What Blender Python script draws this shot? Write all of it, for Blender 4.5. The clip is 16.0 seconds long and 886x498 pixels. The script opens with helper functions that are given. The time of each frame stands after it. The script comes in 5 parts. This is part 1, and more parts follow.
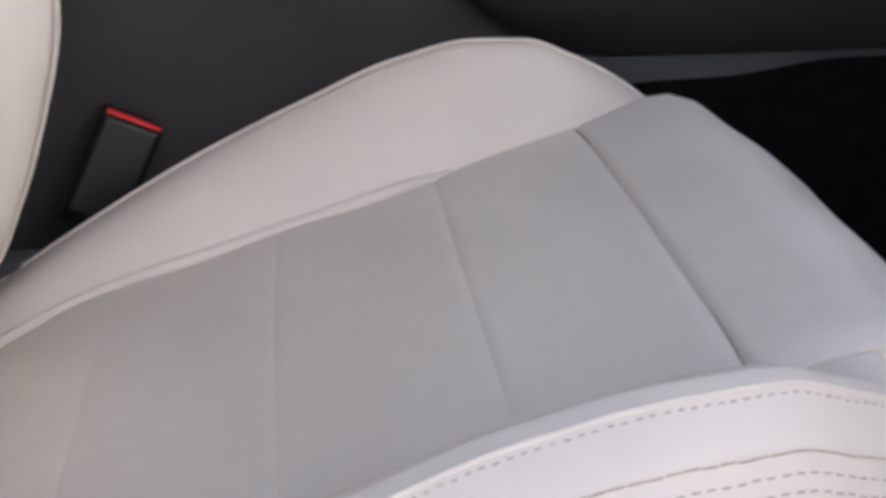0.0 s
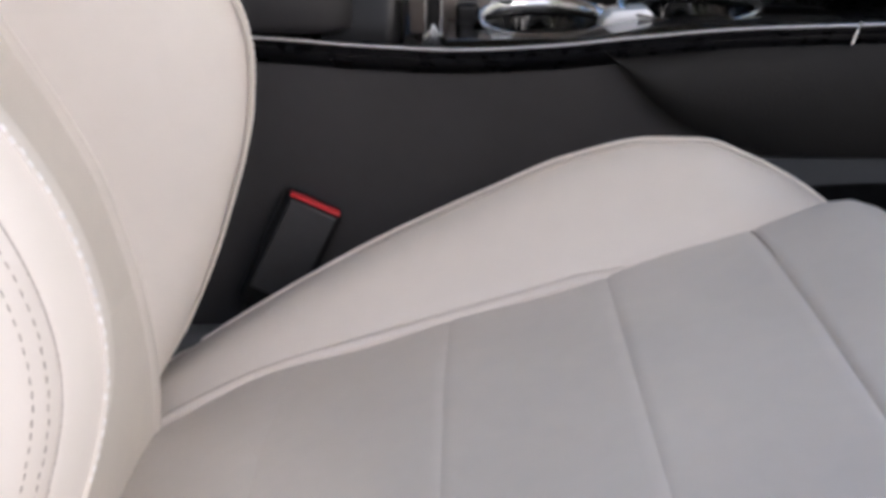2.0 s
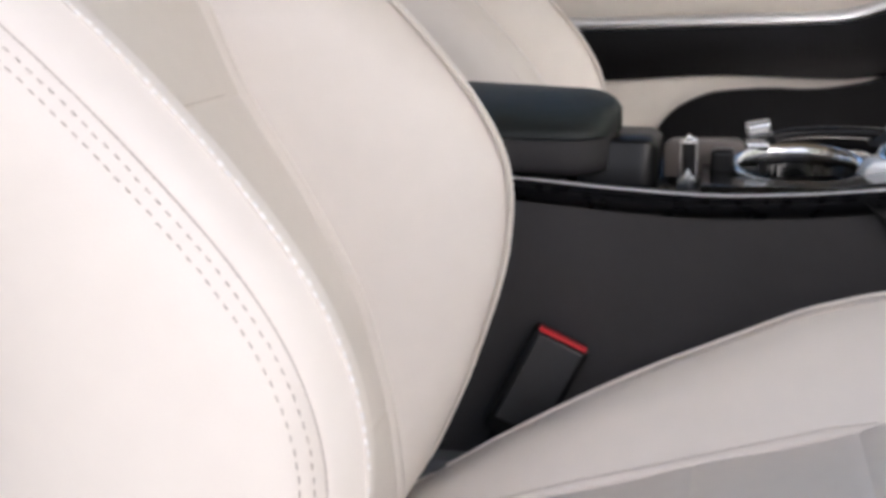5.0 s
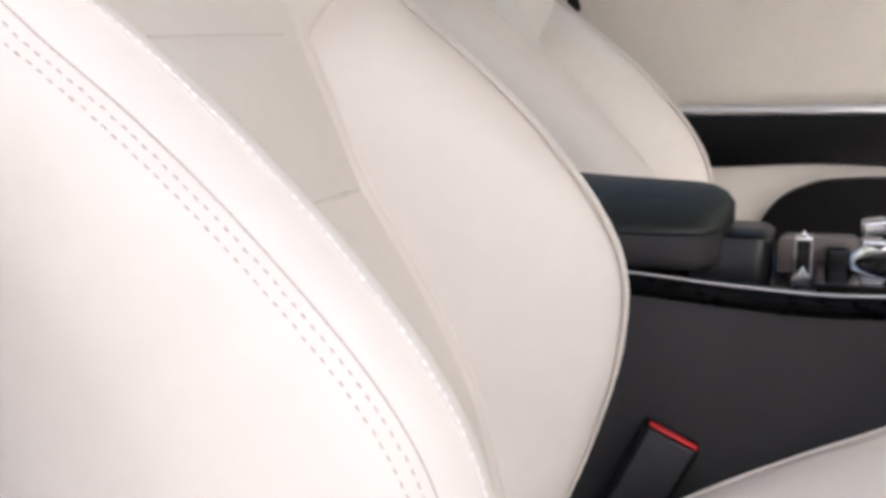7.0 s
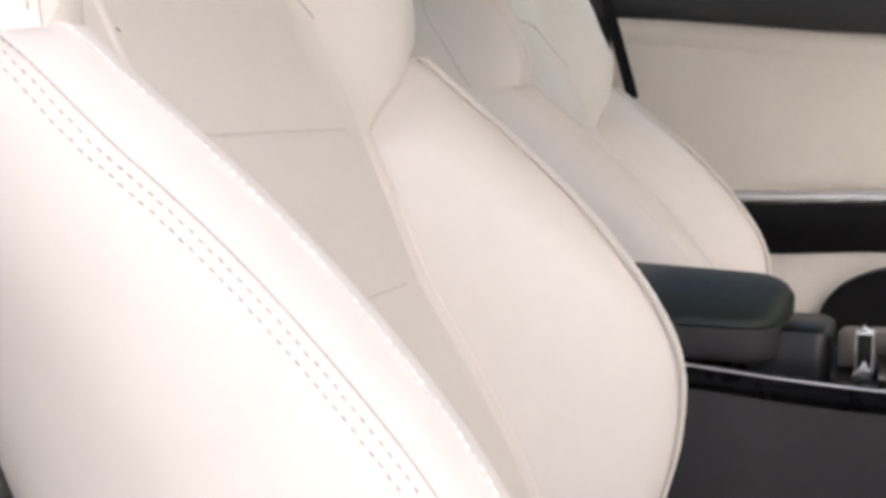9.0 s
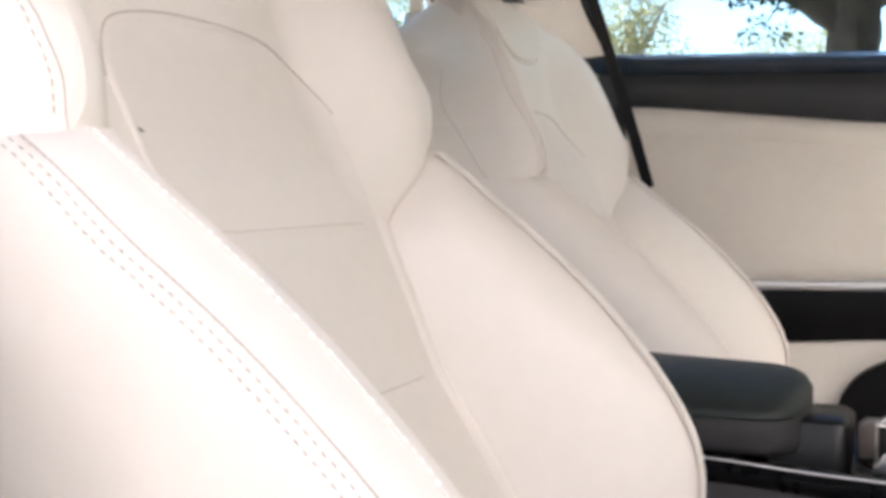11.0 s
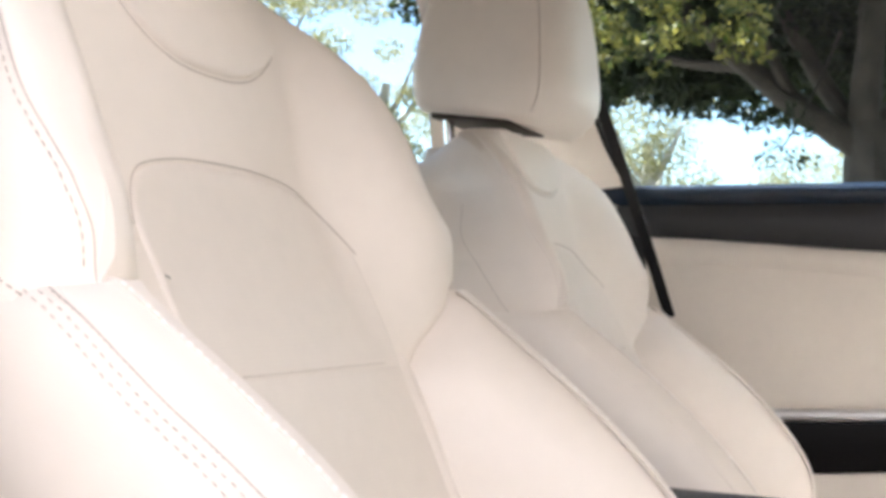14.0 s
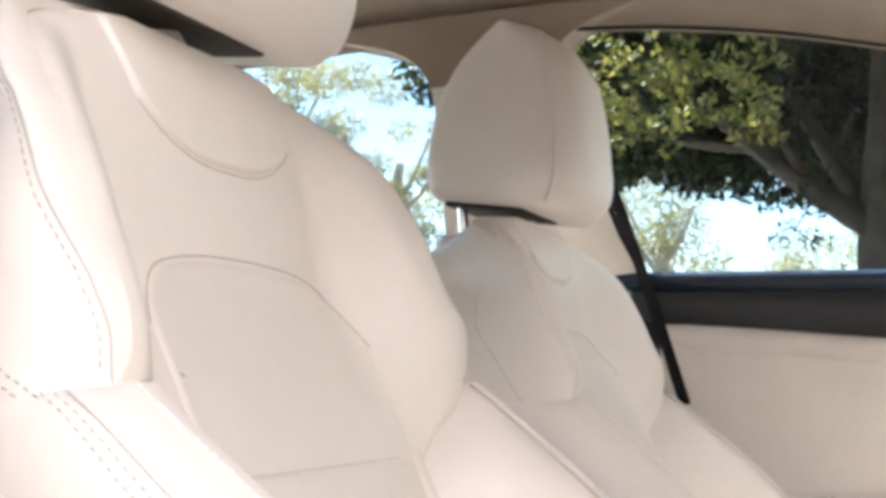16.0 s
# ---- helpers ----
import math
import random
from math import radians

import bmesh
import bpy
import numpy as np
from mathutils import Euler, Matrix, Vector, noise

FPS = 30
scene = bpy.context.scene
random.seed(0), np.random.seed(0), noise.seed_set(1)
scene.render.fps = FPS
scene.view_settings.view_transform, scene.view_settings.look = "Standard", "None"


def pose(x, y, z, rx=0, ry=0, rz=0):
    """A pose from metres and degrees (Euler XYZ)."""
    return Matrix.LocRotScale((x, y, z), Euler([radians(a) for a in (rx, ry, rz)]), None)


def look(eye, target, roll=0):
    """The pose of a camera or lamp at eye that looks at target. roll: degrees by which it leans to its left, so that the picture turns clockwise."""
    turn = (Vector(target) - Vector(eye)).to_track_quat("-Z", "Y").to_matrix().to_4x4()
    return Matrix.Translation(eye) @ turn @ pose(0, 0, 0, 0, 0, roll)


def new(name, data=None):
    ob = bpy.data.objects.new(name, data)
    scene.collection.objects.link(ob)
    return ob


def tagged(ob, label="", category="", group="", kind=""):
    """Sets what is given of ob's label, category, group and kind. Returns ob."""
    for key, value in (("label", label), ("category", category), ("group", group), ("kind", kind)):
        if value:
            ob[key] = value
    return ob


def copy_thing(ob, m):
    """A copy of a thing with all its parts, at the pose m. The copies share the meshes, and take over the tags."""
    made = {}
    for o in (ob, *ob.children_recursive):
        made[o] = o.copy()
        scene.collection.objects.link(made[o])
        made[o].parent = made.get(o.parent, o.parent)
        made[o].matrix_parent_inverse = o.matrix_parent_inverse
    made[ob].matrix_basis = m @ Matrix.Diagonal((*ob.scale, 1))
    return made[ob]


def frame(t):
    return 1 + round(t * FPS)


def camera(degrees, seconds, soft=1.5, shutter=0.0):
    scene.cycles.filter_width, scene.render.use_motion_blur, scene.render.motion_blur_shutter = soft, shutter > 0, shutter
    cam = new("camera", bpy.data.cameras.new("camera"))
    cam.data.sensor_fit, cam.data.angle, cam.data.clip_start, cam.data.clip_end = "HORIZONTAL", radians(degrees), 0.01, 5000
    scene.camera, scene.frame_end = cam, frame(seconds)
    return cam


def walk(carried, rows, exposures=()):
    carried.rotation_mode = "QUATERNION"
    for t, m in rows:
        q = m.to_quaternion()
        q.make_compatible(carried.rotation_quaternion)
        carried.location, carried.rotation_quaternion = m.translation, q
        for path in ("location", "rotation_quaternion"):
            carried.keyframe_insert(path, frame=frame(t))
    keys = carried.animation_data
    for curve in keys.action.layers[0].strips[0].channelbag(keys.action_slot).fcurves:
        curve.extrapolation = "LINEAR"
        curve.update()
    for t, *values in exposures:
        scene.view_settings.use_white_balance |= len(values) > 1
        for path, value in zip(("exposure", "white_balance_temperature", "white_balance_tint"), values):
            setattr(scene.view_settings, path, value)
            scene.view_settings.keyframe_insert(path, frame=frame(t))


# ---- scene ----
cam = camera(40.0, 16.0, soft=4.0)
PATH = [
    (0, (-0.0370, -0.6120, 0.9900), (0.1856, 1.2049, 0.1843), -0.04),
    (0.5, (-0.0391, -0.6124, 0.9921), (0.1199, 1.2251, 0.2186), -0.09),
    (1, (-0.0413, -0.6128, 0.9942), (0.0555, 1.2416, 0.2513), -0.08),
    (1.5, (-0.0434, -0.6133, 0.9962), (-0.0121, 1.2560, 0.2859), -0.10),
    (2, (-0.0450, -0.6140, 0.9980), (-0.0806, 1.2671, 0.3196), -0.28),
    (2.5, (-0.0464, -0.6157, 0.9994), (-0.1516, 1.2749, 0.3555), -0.39),
    (3, (-0.0475, -0.6186, 1.0006), (-0.2200, 1.2784, 0.3911), -0.29),
    (3.5, (-0.0480, -0.6220, 1.0020), (-0.2929, 1.2784, 0.4289), -0.54),
    (4, (-0.0480, -0.6265, 1.0039), (-0.3596, 1.2743, 0.4655), -0.46),
    (4.5, (-0.0480, -0.6318, 1.0062), (-0.4242, 1.2669, 0.5029), -0.53),
    (5, (-0.0480, -0.6360, 1.0090), (-0.4805, 1.2594, 0.5394), -0.65),
    (7.5, (-0.0670, -0.6460, 1.0340), (-0.6727, 1.2309, 0.7021), -0.13),
    (8, (-0.0668, -0.6468, 1.0371), (-0.6986, 1.2266, 0.7352), -0.09),
    (8.5, (-0.0664, -0.6473, 1.0397), (-0.7192, 1.2238, 0.7703), -0.09),
    (9, (-0.0660, -0.6480, 1.0420), (-0.7349, 1.2218, 0.8048), 0.04),
    (11.5, (-0.0640, -0.6530, 1.0510), (-0.7696, 1.2172, 0.9833), -0.09),
    (12, (-0.0638, -0.6539, 1.0529), (-0.7746, 1.2153, 1.0186), -0.12),
    (12.5, (-0.0637, -0.6547, 1.0550), (-0.7799, 1.2127, 1.0545), -0.18),
    (13, (-0.0636, -0.6555, 1.0572), (-0.7844, 1.2098, 1.0893), -0.19),
    (13.5, (-0.0635, -0.6562, 1.0596), (-0.7893, 1.2062, 1.1252), -0.22),
    (14, (-0.0634, -0.6570, 1.0620), (-0.7931, 1.2026, 1.1593), -0.19),
    (14.5, (-0.0633, -0.6577, 1.0645), (-0.7971, 1.1982, 1.1946), -0.18),
    (15, (-0.0632, -0.6585, 1.0670), (-0.8014, 1.1932, 1.2290), -0.15),
    (15.5, (-0.0631, -0.6592, 1.0695), (-0.8051, 1.1878, 1.2643), -0.18),
    (16, (-0.0630, -0.6600, 1.0720), (-0.8088, 1.1818, 1.2988), -0.14),
]
walk(cam, [(t, look(eye, target, roll)) for t, eye, target, roll in PATH],
     exposures=[(0, 2.38, 6200, 14), (2, 2.47, 6220, 14), (5, 2.54, 6210, 13), (9, 2.69, 6300, 13), (16, 2.80, 6530, 14)])

# ---- light ----
world = bpy.data.worlds.new("sky")
scene.world = world
world.use_nodes = True
wn = world.node_tree.nodes
sky = wn.new("ShaderNodeTexSky")
sky.sky_type = "NISHITA"
sky.sun_disc = False
SUN_AZ, SUN_EL = 300.0, 50.0     # compass angle from +y clockwise, height
sky.sun_elevation = radians(SUN_EL)
sky.sun_rotation = radians(SUN_AZ)
sky.dust_density = 0.2
wn["Background"].inputs["Strength"].default_value = 0.05
world.node_tree.links.new(sky.outputs["Color"], wn["Background"].inputs["Color"])
sun = new("sun", bpy.data.lights.new("sun", "SUN"))
sun.data.energy, sun.data.angle, sun.data.color = 5.0, radians(0.5), (1.0, 0.95, 0.903)
az, el = radians(SUN_AZ), radians(SUN_EL)
sun_from = Vector((math.sin(az) * math.cos(el), math.cos(az) * math.cos(el), math.sin(el)))
sun.matrix_world = look(sun_from * 30, (0, 0, 0))


# ---- materials ----
def material(name, color, rough=0.5, metal=0.0, var=0.06, scale=6.0, bump=0.0, bump_scale=400.0, coat=0.0, spec=0.5,
             sheen=0.0, second=None):
    """Principled surface with two scales of tone variation, roughness wear and fine relief."""
    m = bpy.data.materials.new(name)
    m.use_nodes = True
    n, l = m.node_tree.nodes, m.node_tree.links
    b = n["Principled BSDF"]
    geo = n.new("ShaderNodeTexCoord")
    big, fine = n.new("ShaderNodeTexNoise"), n.new("ShaderNodeTexNoise")
    big.inputs["Scale"].default_value, big.inputs["Detail"].default_value = scale, 4.0
    fine.inputs["Scale"].default_value, fine.inputs["Detail"].default_value = scale * 14, 3.0
    add = n.new("ShaderNodeMath")
    add.operation = "MULTIPLY_ADD"
    add.inputs[1].default_value = 0.35
    for t in (big, fine):
        l.new(geo.outputs["Object"], t.inputs["Vector"])
    l.new(fine.outputs["Fac"], add.inputs[0])
    l.new(big.outputs["Fac"], add.inputs[2])
    ramp = n.new("ShaderNodeValToRGB")
    c2 = second or tuple(c * (1 - 2 * var) for c in color)
    ramp.color_ramp.elements[0].position, ramp.color_ramp.elements[0].color = 0.42, (*c2, 1)
    ramp.color_ramp.elements[1].position, ramp.color_ramp.elements[1].color = 0.86, (*[min(1, c * (1 + var)) for c in color], 1)
    l.new(add.outputs[0], ramp.inputs["Fac"])
    l.new(ramp.outputs["Color"], b.inputs["Base Color"])
    mr = n.new("ShaderNodeMapRange")
    mr.inputs["To Min"].default_value, mr.inputs["To Max"].default_value = max(0.02, rough * 0.85), min(1, rough * 1.15)
    l.new(fine.outputs["Fac"], mr.inputs["Value"])
    l.new(mr.outputs["Result"], b.inputs["Roughness"])
    b.inputs["Metallic"].default_value = metal
    b.inputs["Coat Weight"].default_value = coat
    b.inputs["Specular IOR Level"].default_value = spec
    b.inputs["Sheen Weight"].default_value = sheen
    if bump:
        v = n.new("ShaderNodeTexVoronoi")
        v.inputs["Scale"].default_value = bump_scale
        l.new(geo.outputs["Object"], v.inputs["Vector"])
        bp = n.new("ShaderNodeBump")
        bp.inputs["Strength"].default_value, bp.inputs["Distance"].default_value = bump, 0.001
        l.new(v.outputs["Distance"], bp.inputs["Height"])
        l.new(bp.outputs["Normal"], b.inputs["Normal"])
    return m


def perforated(name, color, rough, pitch, dot, dark):
    """Leather with a regular field of punched pinholes in the object's own y and z (or x and y) directions."""
    m = material(name, color, rough, bump=0.04, bump_scale=900.0, var=0.03)
    n, l = m.node_tree.nodes, m.node_tree.links
    b = n["Principled BSDF"]
    uv = n.new("ShaderNodeUVMap")
    v = n.new("ShaderNodeTexVoronoi")
    v.voronoi_dimensions = "2D"
    v.inputs["Scale"].default_value = 1.0 / pitch
    v.inputs["Randomness"].default_value = 0.0
    l.new(uv.outputs["UV"], v.inputs["Vector"])
    lt = n.new("ShaderNodeMath")
    lt.operation = "LESS_THAN"
    lt.inputs[1].default_value = dot
    l.new(v.outputs["Distance"], lt.inputs[0])
    mix = n.new("ShaderNodeMix")
    mix.data_type = "RGBA"
    old = b.inputs["Base Color"].links[0].from_socket
    l.new(lt.outputs[0], mix.inputs["Factor"])
    l.new(old, mix.inputs["A"])
    mix.inputs["B"].default_value = (*dark, 1)
    l.new(mix.outputs["Result"], b.inputs["Base Color"])
    return m


LEATHER = material("cream_leather", (0.825, 0.765, 0.712), 0.46, bump=0.05, bump_scale=800.0, var=0.025, scale=4.0)
INSERT = perforated("perforated_leather", (0.80, 0.742, 0.69), 0.5, 0.0030, 0.15, (0.745, 0.69, 0.64))
SMOOTH = material("smooth_grey_cream_leather", (0.735, 0.692, 0.655), 0.42, bump=0.05, bump_scale=800.0, var=0.035, scale=5.0)
PIPING = material("cream_piping", (0.80, 0.745, 0.69), 0.4, var=0.02, scale=30.0)
THREAD = material("taupe_thread", (0.45, 0.39, 0.35), 0.7, var=0.1, scale=300.0)
# colour of the thin lines that draw the shade in seams
SEAM_SHADE = material("tan_seam_shade_line", (0.52, 0.47, 0.43), 0.7, var=0.05, scale=200.0)
THREAD_L = material("pale_thread", (0.88, 0.85, 0.83), 0.6, var=0.1, scale=300.0)
SOFT_BLACK = material("soft_touch_plastic", (0.043, 0.041, 0.043), 0.65, spec=0.35, bump=0.25, bump_scale=700.0, var=0.12)
KNEE_BLACK = material("soft_black_vinyl", (0.010, 0.0095, 0.0095), 0.6, spec=0.3, bump=0.25, bump_scale=500.0, var=0.12)
PIANO = material("piano_black", (0.004, 0.004, 0.005), 0.28, spec=0.14, var=0.05)
GLOSS = material("polished_black", (0.004, 0.0045, 0.005), 0.10, spec=0.45, var=0.05)
PIANO_D = material("gloss_black_trim", (0.006, 0.006, 0.007), 0.3, spec=0.3, var=0.05)
DEEP = material("deep_black_trim", (0.005, 0.0045, 0.005), 0.4, spec=0.12, var=0.1)
BLACK = material("matt_black_plastic", (0.007, 0.007, 0.0075), 0.6, spec=0.3, var=0.15)
ARM_BLACK = material("black_leatherette", (0.013, 0.017, 0.017), 0.48, spec=0.4, bump=0.3, bump_scale=600.0, var=0.08)
CHROME = material("chrome", (0.82, 0.83, 0.85), 0.09, metal=1.0, var=0.03)
BROWN = material("dark_brown_plastic", (0.035, 0.026, 0.020), 0.55, var=0.1)
BRIGHT = material("brushed_chrome", (0.70, 0.71, 0.73), 0.22, metal=1.0, var=0.05)
SATIN = material("satin_metal", (0.84, 0.85, 0.87), 0.42, metal=1.0, var=0.04)
TAUPE = material("taupe_plastic", (0.17, 0.145, 0.13), 0.4, var=0.08)
FACE = material("worn_black_plastic", (0.034, 0.034, 0.037), 0.42, var=0.15, scale=30.0)
RED = material("red_plastic", (0.62, 0.025, 0.035), 0.4, var=0.05)
GREY = material("slate_grey_plastic", (0.07, 0.075, 0.085), 0.5, var=0.1)
CARPET = material("charcoal_carpet", (0.006, 0.006, 0.0065), 0.95, bump=1.0, bump_scale=900.0, var=0.3, scale=60.0, spec=0.1)
DOOR_CREAM = material("cream_door_vinyl", (0.72, 0.665, 0.60), 0.55, bump=0.2, bump_scale=450.0, var=0.03)
HEADLINER = material("headliner_cloth", (0.27, 0.21, 0.15), 0.9, bump=0.5, bump_scale=1200.0, var=0.05, scale=20.0, sheen=0.1)
BELT = material("black_webbing", (0.006, 0.005, 0.006), 0.8, spec=0.2, bump=0.4, bump_scale=800.0, var=0.2, scale=80.0)
SILL = material("dark_blue_black_trim", (0.016, 0.017, 0.020), 0.38, bump=0.15, bump_scale=700.0, var=0.1)
# blue of the mirrored sky is mixed into this black
SILL_CAP = material("sky_tinted_black_trim", (0.008, 0.017, 0.032), 0.22, var=0.1)
PAINT = material("white_body_paint", (0.75, 0.75, 0.76), 0.2, coat=0.8, var=0.02)
BARK = material("grey_brown_bark", (0.046, 0.034, 0.026), 0.95, bump=1.0, bump_scale=60.0, var=0.25, scale=5.0)
PALE_BARK = material("pale_gum_bark", (0.50, 0.45, 0.38), 0.9, bump=0.6, bump_scale=30.0, var=0.2, scale=3.0)
# colours of the unseen walls that send light into the car or stop it
STUCCO_DULL = material("dim_cool_bounce_stucco", (0.43, 0.44, 0.475), 0.9, bump=0.5, bump_scale=40.0, var=0.06, scale=1.5)
STUCCO = material("pale_bounce_stucco", (0.84, 0.80, 0.76), 0.9, bump=0.5, bump_scale=40.0, var=0.06, scale=1.5)
LOW_LIGHT_STOP = material("dark_low_light_stop", (0.06, 0.06, 0.055), 0.9, bump=0.6, bump_scale=30.0, var=0.2, scale=1.5)
BOUNCE_STOP = material("dark_bounce_stop", (0.15, 0.155, 0.11), 0.95, bump=0.5, bump_scale=40.0, var=0.2, scale=1.5)
GROUND = material("dry_pale_ground", (0.18, 0.17, 0.155), 0.95, bump=0.6, bump_scale=20.0, var=0.2, scale=0.8)


def leaf_material(name, a, b_col):
    m = bpy.data.materials.new(name)
    m.use_nodes = True
    n, l = m.node_tree.nodes, m.node_tree.links
    bs = n["Principled BSDF"]
    g = n.new("ShaderNodeNewGeometry")
    r = n.new("ShaderNodeValToRGB")
    r.color_ramp.elements[0].color, r.color_ramp.elements[1].color = (*a, 1), (*b_col, 1)
    l.new(g.outputs["Random Per Island"], r.inputs["Fac"])
    l.new(r.outputs["Color"], bs.inputs["Base Color"])
    bs.inputs["Roughness"].default_value = 0.6
    t = n.new("ShaderNodeBsdfTranslucent")
    l.new(r.outputs["Color"], t.inputs["Color"])
    mx = n.new("ShaderNodeMixShader")
    mx.inputs[0].default_value = 0.4
    l.new(bs.outputs[0], mx.inputs[1])
    l.new(t.outputs[0], mx.inputs[2])
    l.new(mx.outputs[0], n["Material Output"].inputs["Surface"])
    return m


# one foliage in two colours: near-black for shade, bright for sun
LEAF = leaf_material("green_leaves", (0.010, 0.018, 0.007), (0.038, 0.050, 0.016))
LEAF_SUN_TINT = leaf_material("sun_tinted_leaves", (0.035, 0.060, 0.012), (0.27, 0.225, 0.05))
LEAF_DRY = leaf_material("olive_gum_leaves", (0.17, 0.17, 0.075), (0.40, 0.35, 0.16))


def glass_material(name):
    m = bpy.data.materials.new(name)
    m.use_nodes = True
    b = m.node_tree.nodes["Principled BSDF"]
    b.inputs["Base Color"].default_value = (0.70, 0.85, 0.88, 1)
    b.inputs["Transmission Weight"].default_value = 1.0
    b.inputs["Roughness"].default_value = 0.0
    b.inputs["IOR"].default_value = 1.12
    return m


GLASS = glass_material("window_glass")


# ---- mesh helpers ----
def pchip(*pts):
    """A smooth, never overshooting curve through (x, y) pairs."""
    xs, ys = np.array([p[0] for p in pts], float), np.array([p[1] for p in pts], float)
    h, d = np.diff(xs), np.diff(ys) / np.diff(xs)
    m = np.zeros(len(xs))
    m[0], m[-1] = d[0], d[-1]
    for i in range(1, len(xs) - 1):
        if d[i - 1] * d[i] > 0:
            w1, w2 = 2 * h[i] + h[i - 1], h[i] + 2 * h[i - 1]
            m[i] = (w1 + w2) / (w1 / d[i - 1] + w2 / d[i])

    def f(x):
        x = np.clip(np.asarray(x, float), xs[0], xs[-1])
        i = np.clip(np.searchsorted(xs, x) - 1, 0, len(xs) - 2)
        t = (x - xs[i]) / h[i]
        return ((1 + 2 * t) * (1 - t) ** 2 * ys[i] + t * (1 - t) ** 2 * h[i] * m[i]
                + t * t * (3 - 2 * t) * ys[i + 1] + t * t * (t - 1) * h[i] * m[i + 1])
    return f


def smooth(t):
    t = np.clip(t, 0, 1)
    return t * t * (3 - 2 * t)


def mesh_object(name, verts, faces, mat, parent=None, label="", flat=False, uv=None):
    me = bpy.data.meshes.new(name)
    me.from_pydata([tuple(map(float, v)) for v in verts], [], faces)
    if uv is not None:
        layer = me.uv_layers.new(name="UVMap")
        for lp in me.loops:
            layer.data[lp.index].uv = uv[lp.vertex_index]
    me.materials.append(mat)
    bm = bmesh.new()
    bm.from_mesh(me)
    bmesh.ops.recalc_face_normals(bm, faces=bm.faces)
    bm.to_mesh(me)
    bm.free()
    if not flat:
        me.polygons.foreach_set("use_smooth", [True] * len(me.polygons))
        me.set_sharp_from_angle(angle=radians(50))
    ob = new(name, me)
    if parent:
        ob.parent = parent
    if label:
        ob["label"] = label
    return ob


def part(name, bm, mat, parent, label="", flat=False):
    """Links a bmesh as one mesh object under a thing or a part."""
    me = bpy.data.meshes.new(name)
    bmesh.ops.recalc_face_normals(bm, faces=bm.faces)
    bm.to_mesh(me)
    bm.free()
    me.materials.append(mat)
    if not flat:
        me.polygons.foreach_set("use_smooth", [True] * len(me.polygons))
        me.set_sharp_from_angle(angle=radians(40))
    ob = new(name, me)
    ob.parent = parent
    if label:
        ob["label"] = label
    return ob


def slab(name, P, offset, mat, parent, label="", uv=None):
    """A closed pad from a grid of points and the offset to its back face."""
    P = np.asarray(P, float)
    n, m = P.shape[:2]
    top = P.reshape(-1, 3)
    bot = (P + np.asarray(offset, float)).reshape(-1, 3)
    k = n * m
    f = []
    for i in range(n - 1):
        for j in range(m - 1):
            a = i * m + j
            f.append((a, a + 1, a + m + 1, a + m))
            f.append((k + a, k + a + m, k + a + m + 1, k + a + 1))
    for i in range(n - 1):
        for j in (0, m - 1):
            a = i * m + j
            f.append((a, a + m, k + a + m, k + a))
    for j in range(m - 1):
        for i in (0, n - 1):
            a = i * m + j
            f.append((a, a + 1, k + a + 1, k + a))
    uvs = None
    if uv is not None:
        flat = np.asarray(uv, float).reshape(-1, 2)
        uvs = np.vstack([flat, flat])
    return mesh_object(name, np.vstack([top, bot]), f, mat, parent, label, uv=uvs)


def resample(pts, step):
    pts = np.asarray(pts, float)
    d = np.r_[0, np.cumsum(np.linalg.norm(np.diff(pts, axis=0), axis=1))]
    n = max(2, int(round(d[-1] / step)) + 1)
    s = np.linspace(0, d[-1], n)
    return np.stack([np.interp(s, d, pts[:, i]) for i in range(3)], 1)


def tube_data(pts, r, sides=8, squash=1.0):
    pts = np.asarray(pts, float)
    tan = np.gradient(pts, axis=0)
    tan /= np.linalg.norm(tan, axis=1)[:, None] + 1e-12
    ref = np.array([0.31, 0.17, 0.93])
    a = np.cross(tan, ref)
    a /= np.linalg.norm(a, axis=1)[:, None]
    b = np.cross(tan, a)
    v, f = [], []
    for i, p in enumerate(pts):
        for k in range(sides):
            t = 2 * math.pi * k / sides
            v.append(p + r * (math.cos(t) * a[i] + squash * math.sin(t) * b[i]))
    for i in range(len(pts) - 1):
        for k in range(sides):
            q = (k + 1) % sides
            f.append((i * sides + k, i * sides + q, (i + 1) * sides + q, (i + 1) * sides + k))
    f.append(tuple(range(sides)))
    f.append(tuple((len(pts) - 1) * sides + k for k in range(sides)))
    return v, f


def tube(name, pts, r, mat, parent, label="", sides=8):
    v, f = tube_data(pts, r, sides)
    return mesh_object(name, v, f, mat, parent, label)


def stitching(name, pts, mat, parent, dash=0.0042, gap=0.0022, r=0.00055, label=""):
    """A row of sewn stitches along a line, joined into one part."""
    pts = resample(pts, 0.0004)
    step = 0.0004
    nd, ng = int(dash / step), int(gap / step)
    V, F = [], []
    i = 0
    rng = random.Random(len(pts))
    while i + nd < len(pts):
        seg = pts[i:i + nd + 1][[0, nd // 2, nd]].copy()
        seg += np.array([rng.uniform(-1, 1) * 0.00025 for _ in range(3)])
        v, f = tube_data(seg, r, 6)
        o = len(V)
        V += list(v)
        F += [tuple(o + a for a in q) for q in f]
        i += nd + ng
    ob = mesh_object(name, V, F, mat, parent, label)
    ob["kind"] = "stuff"
    return ob


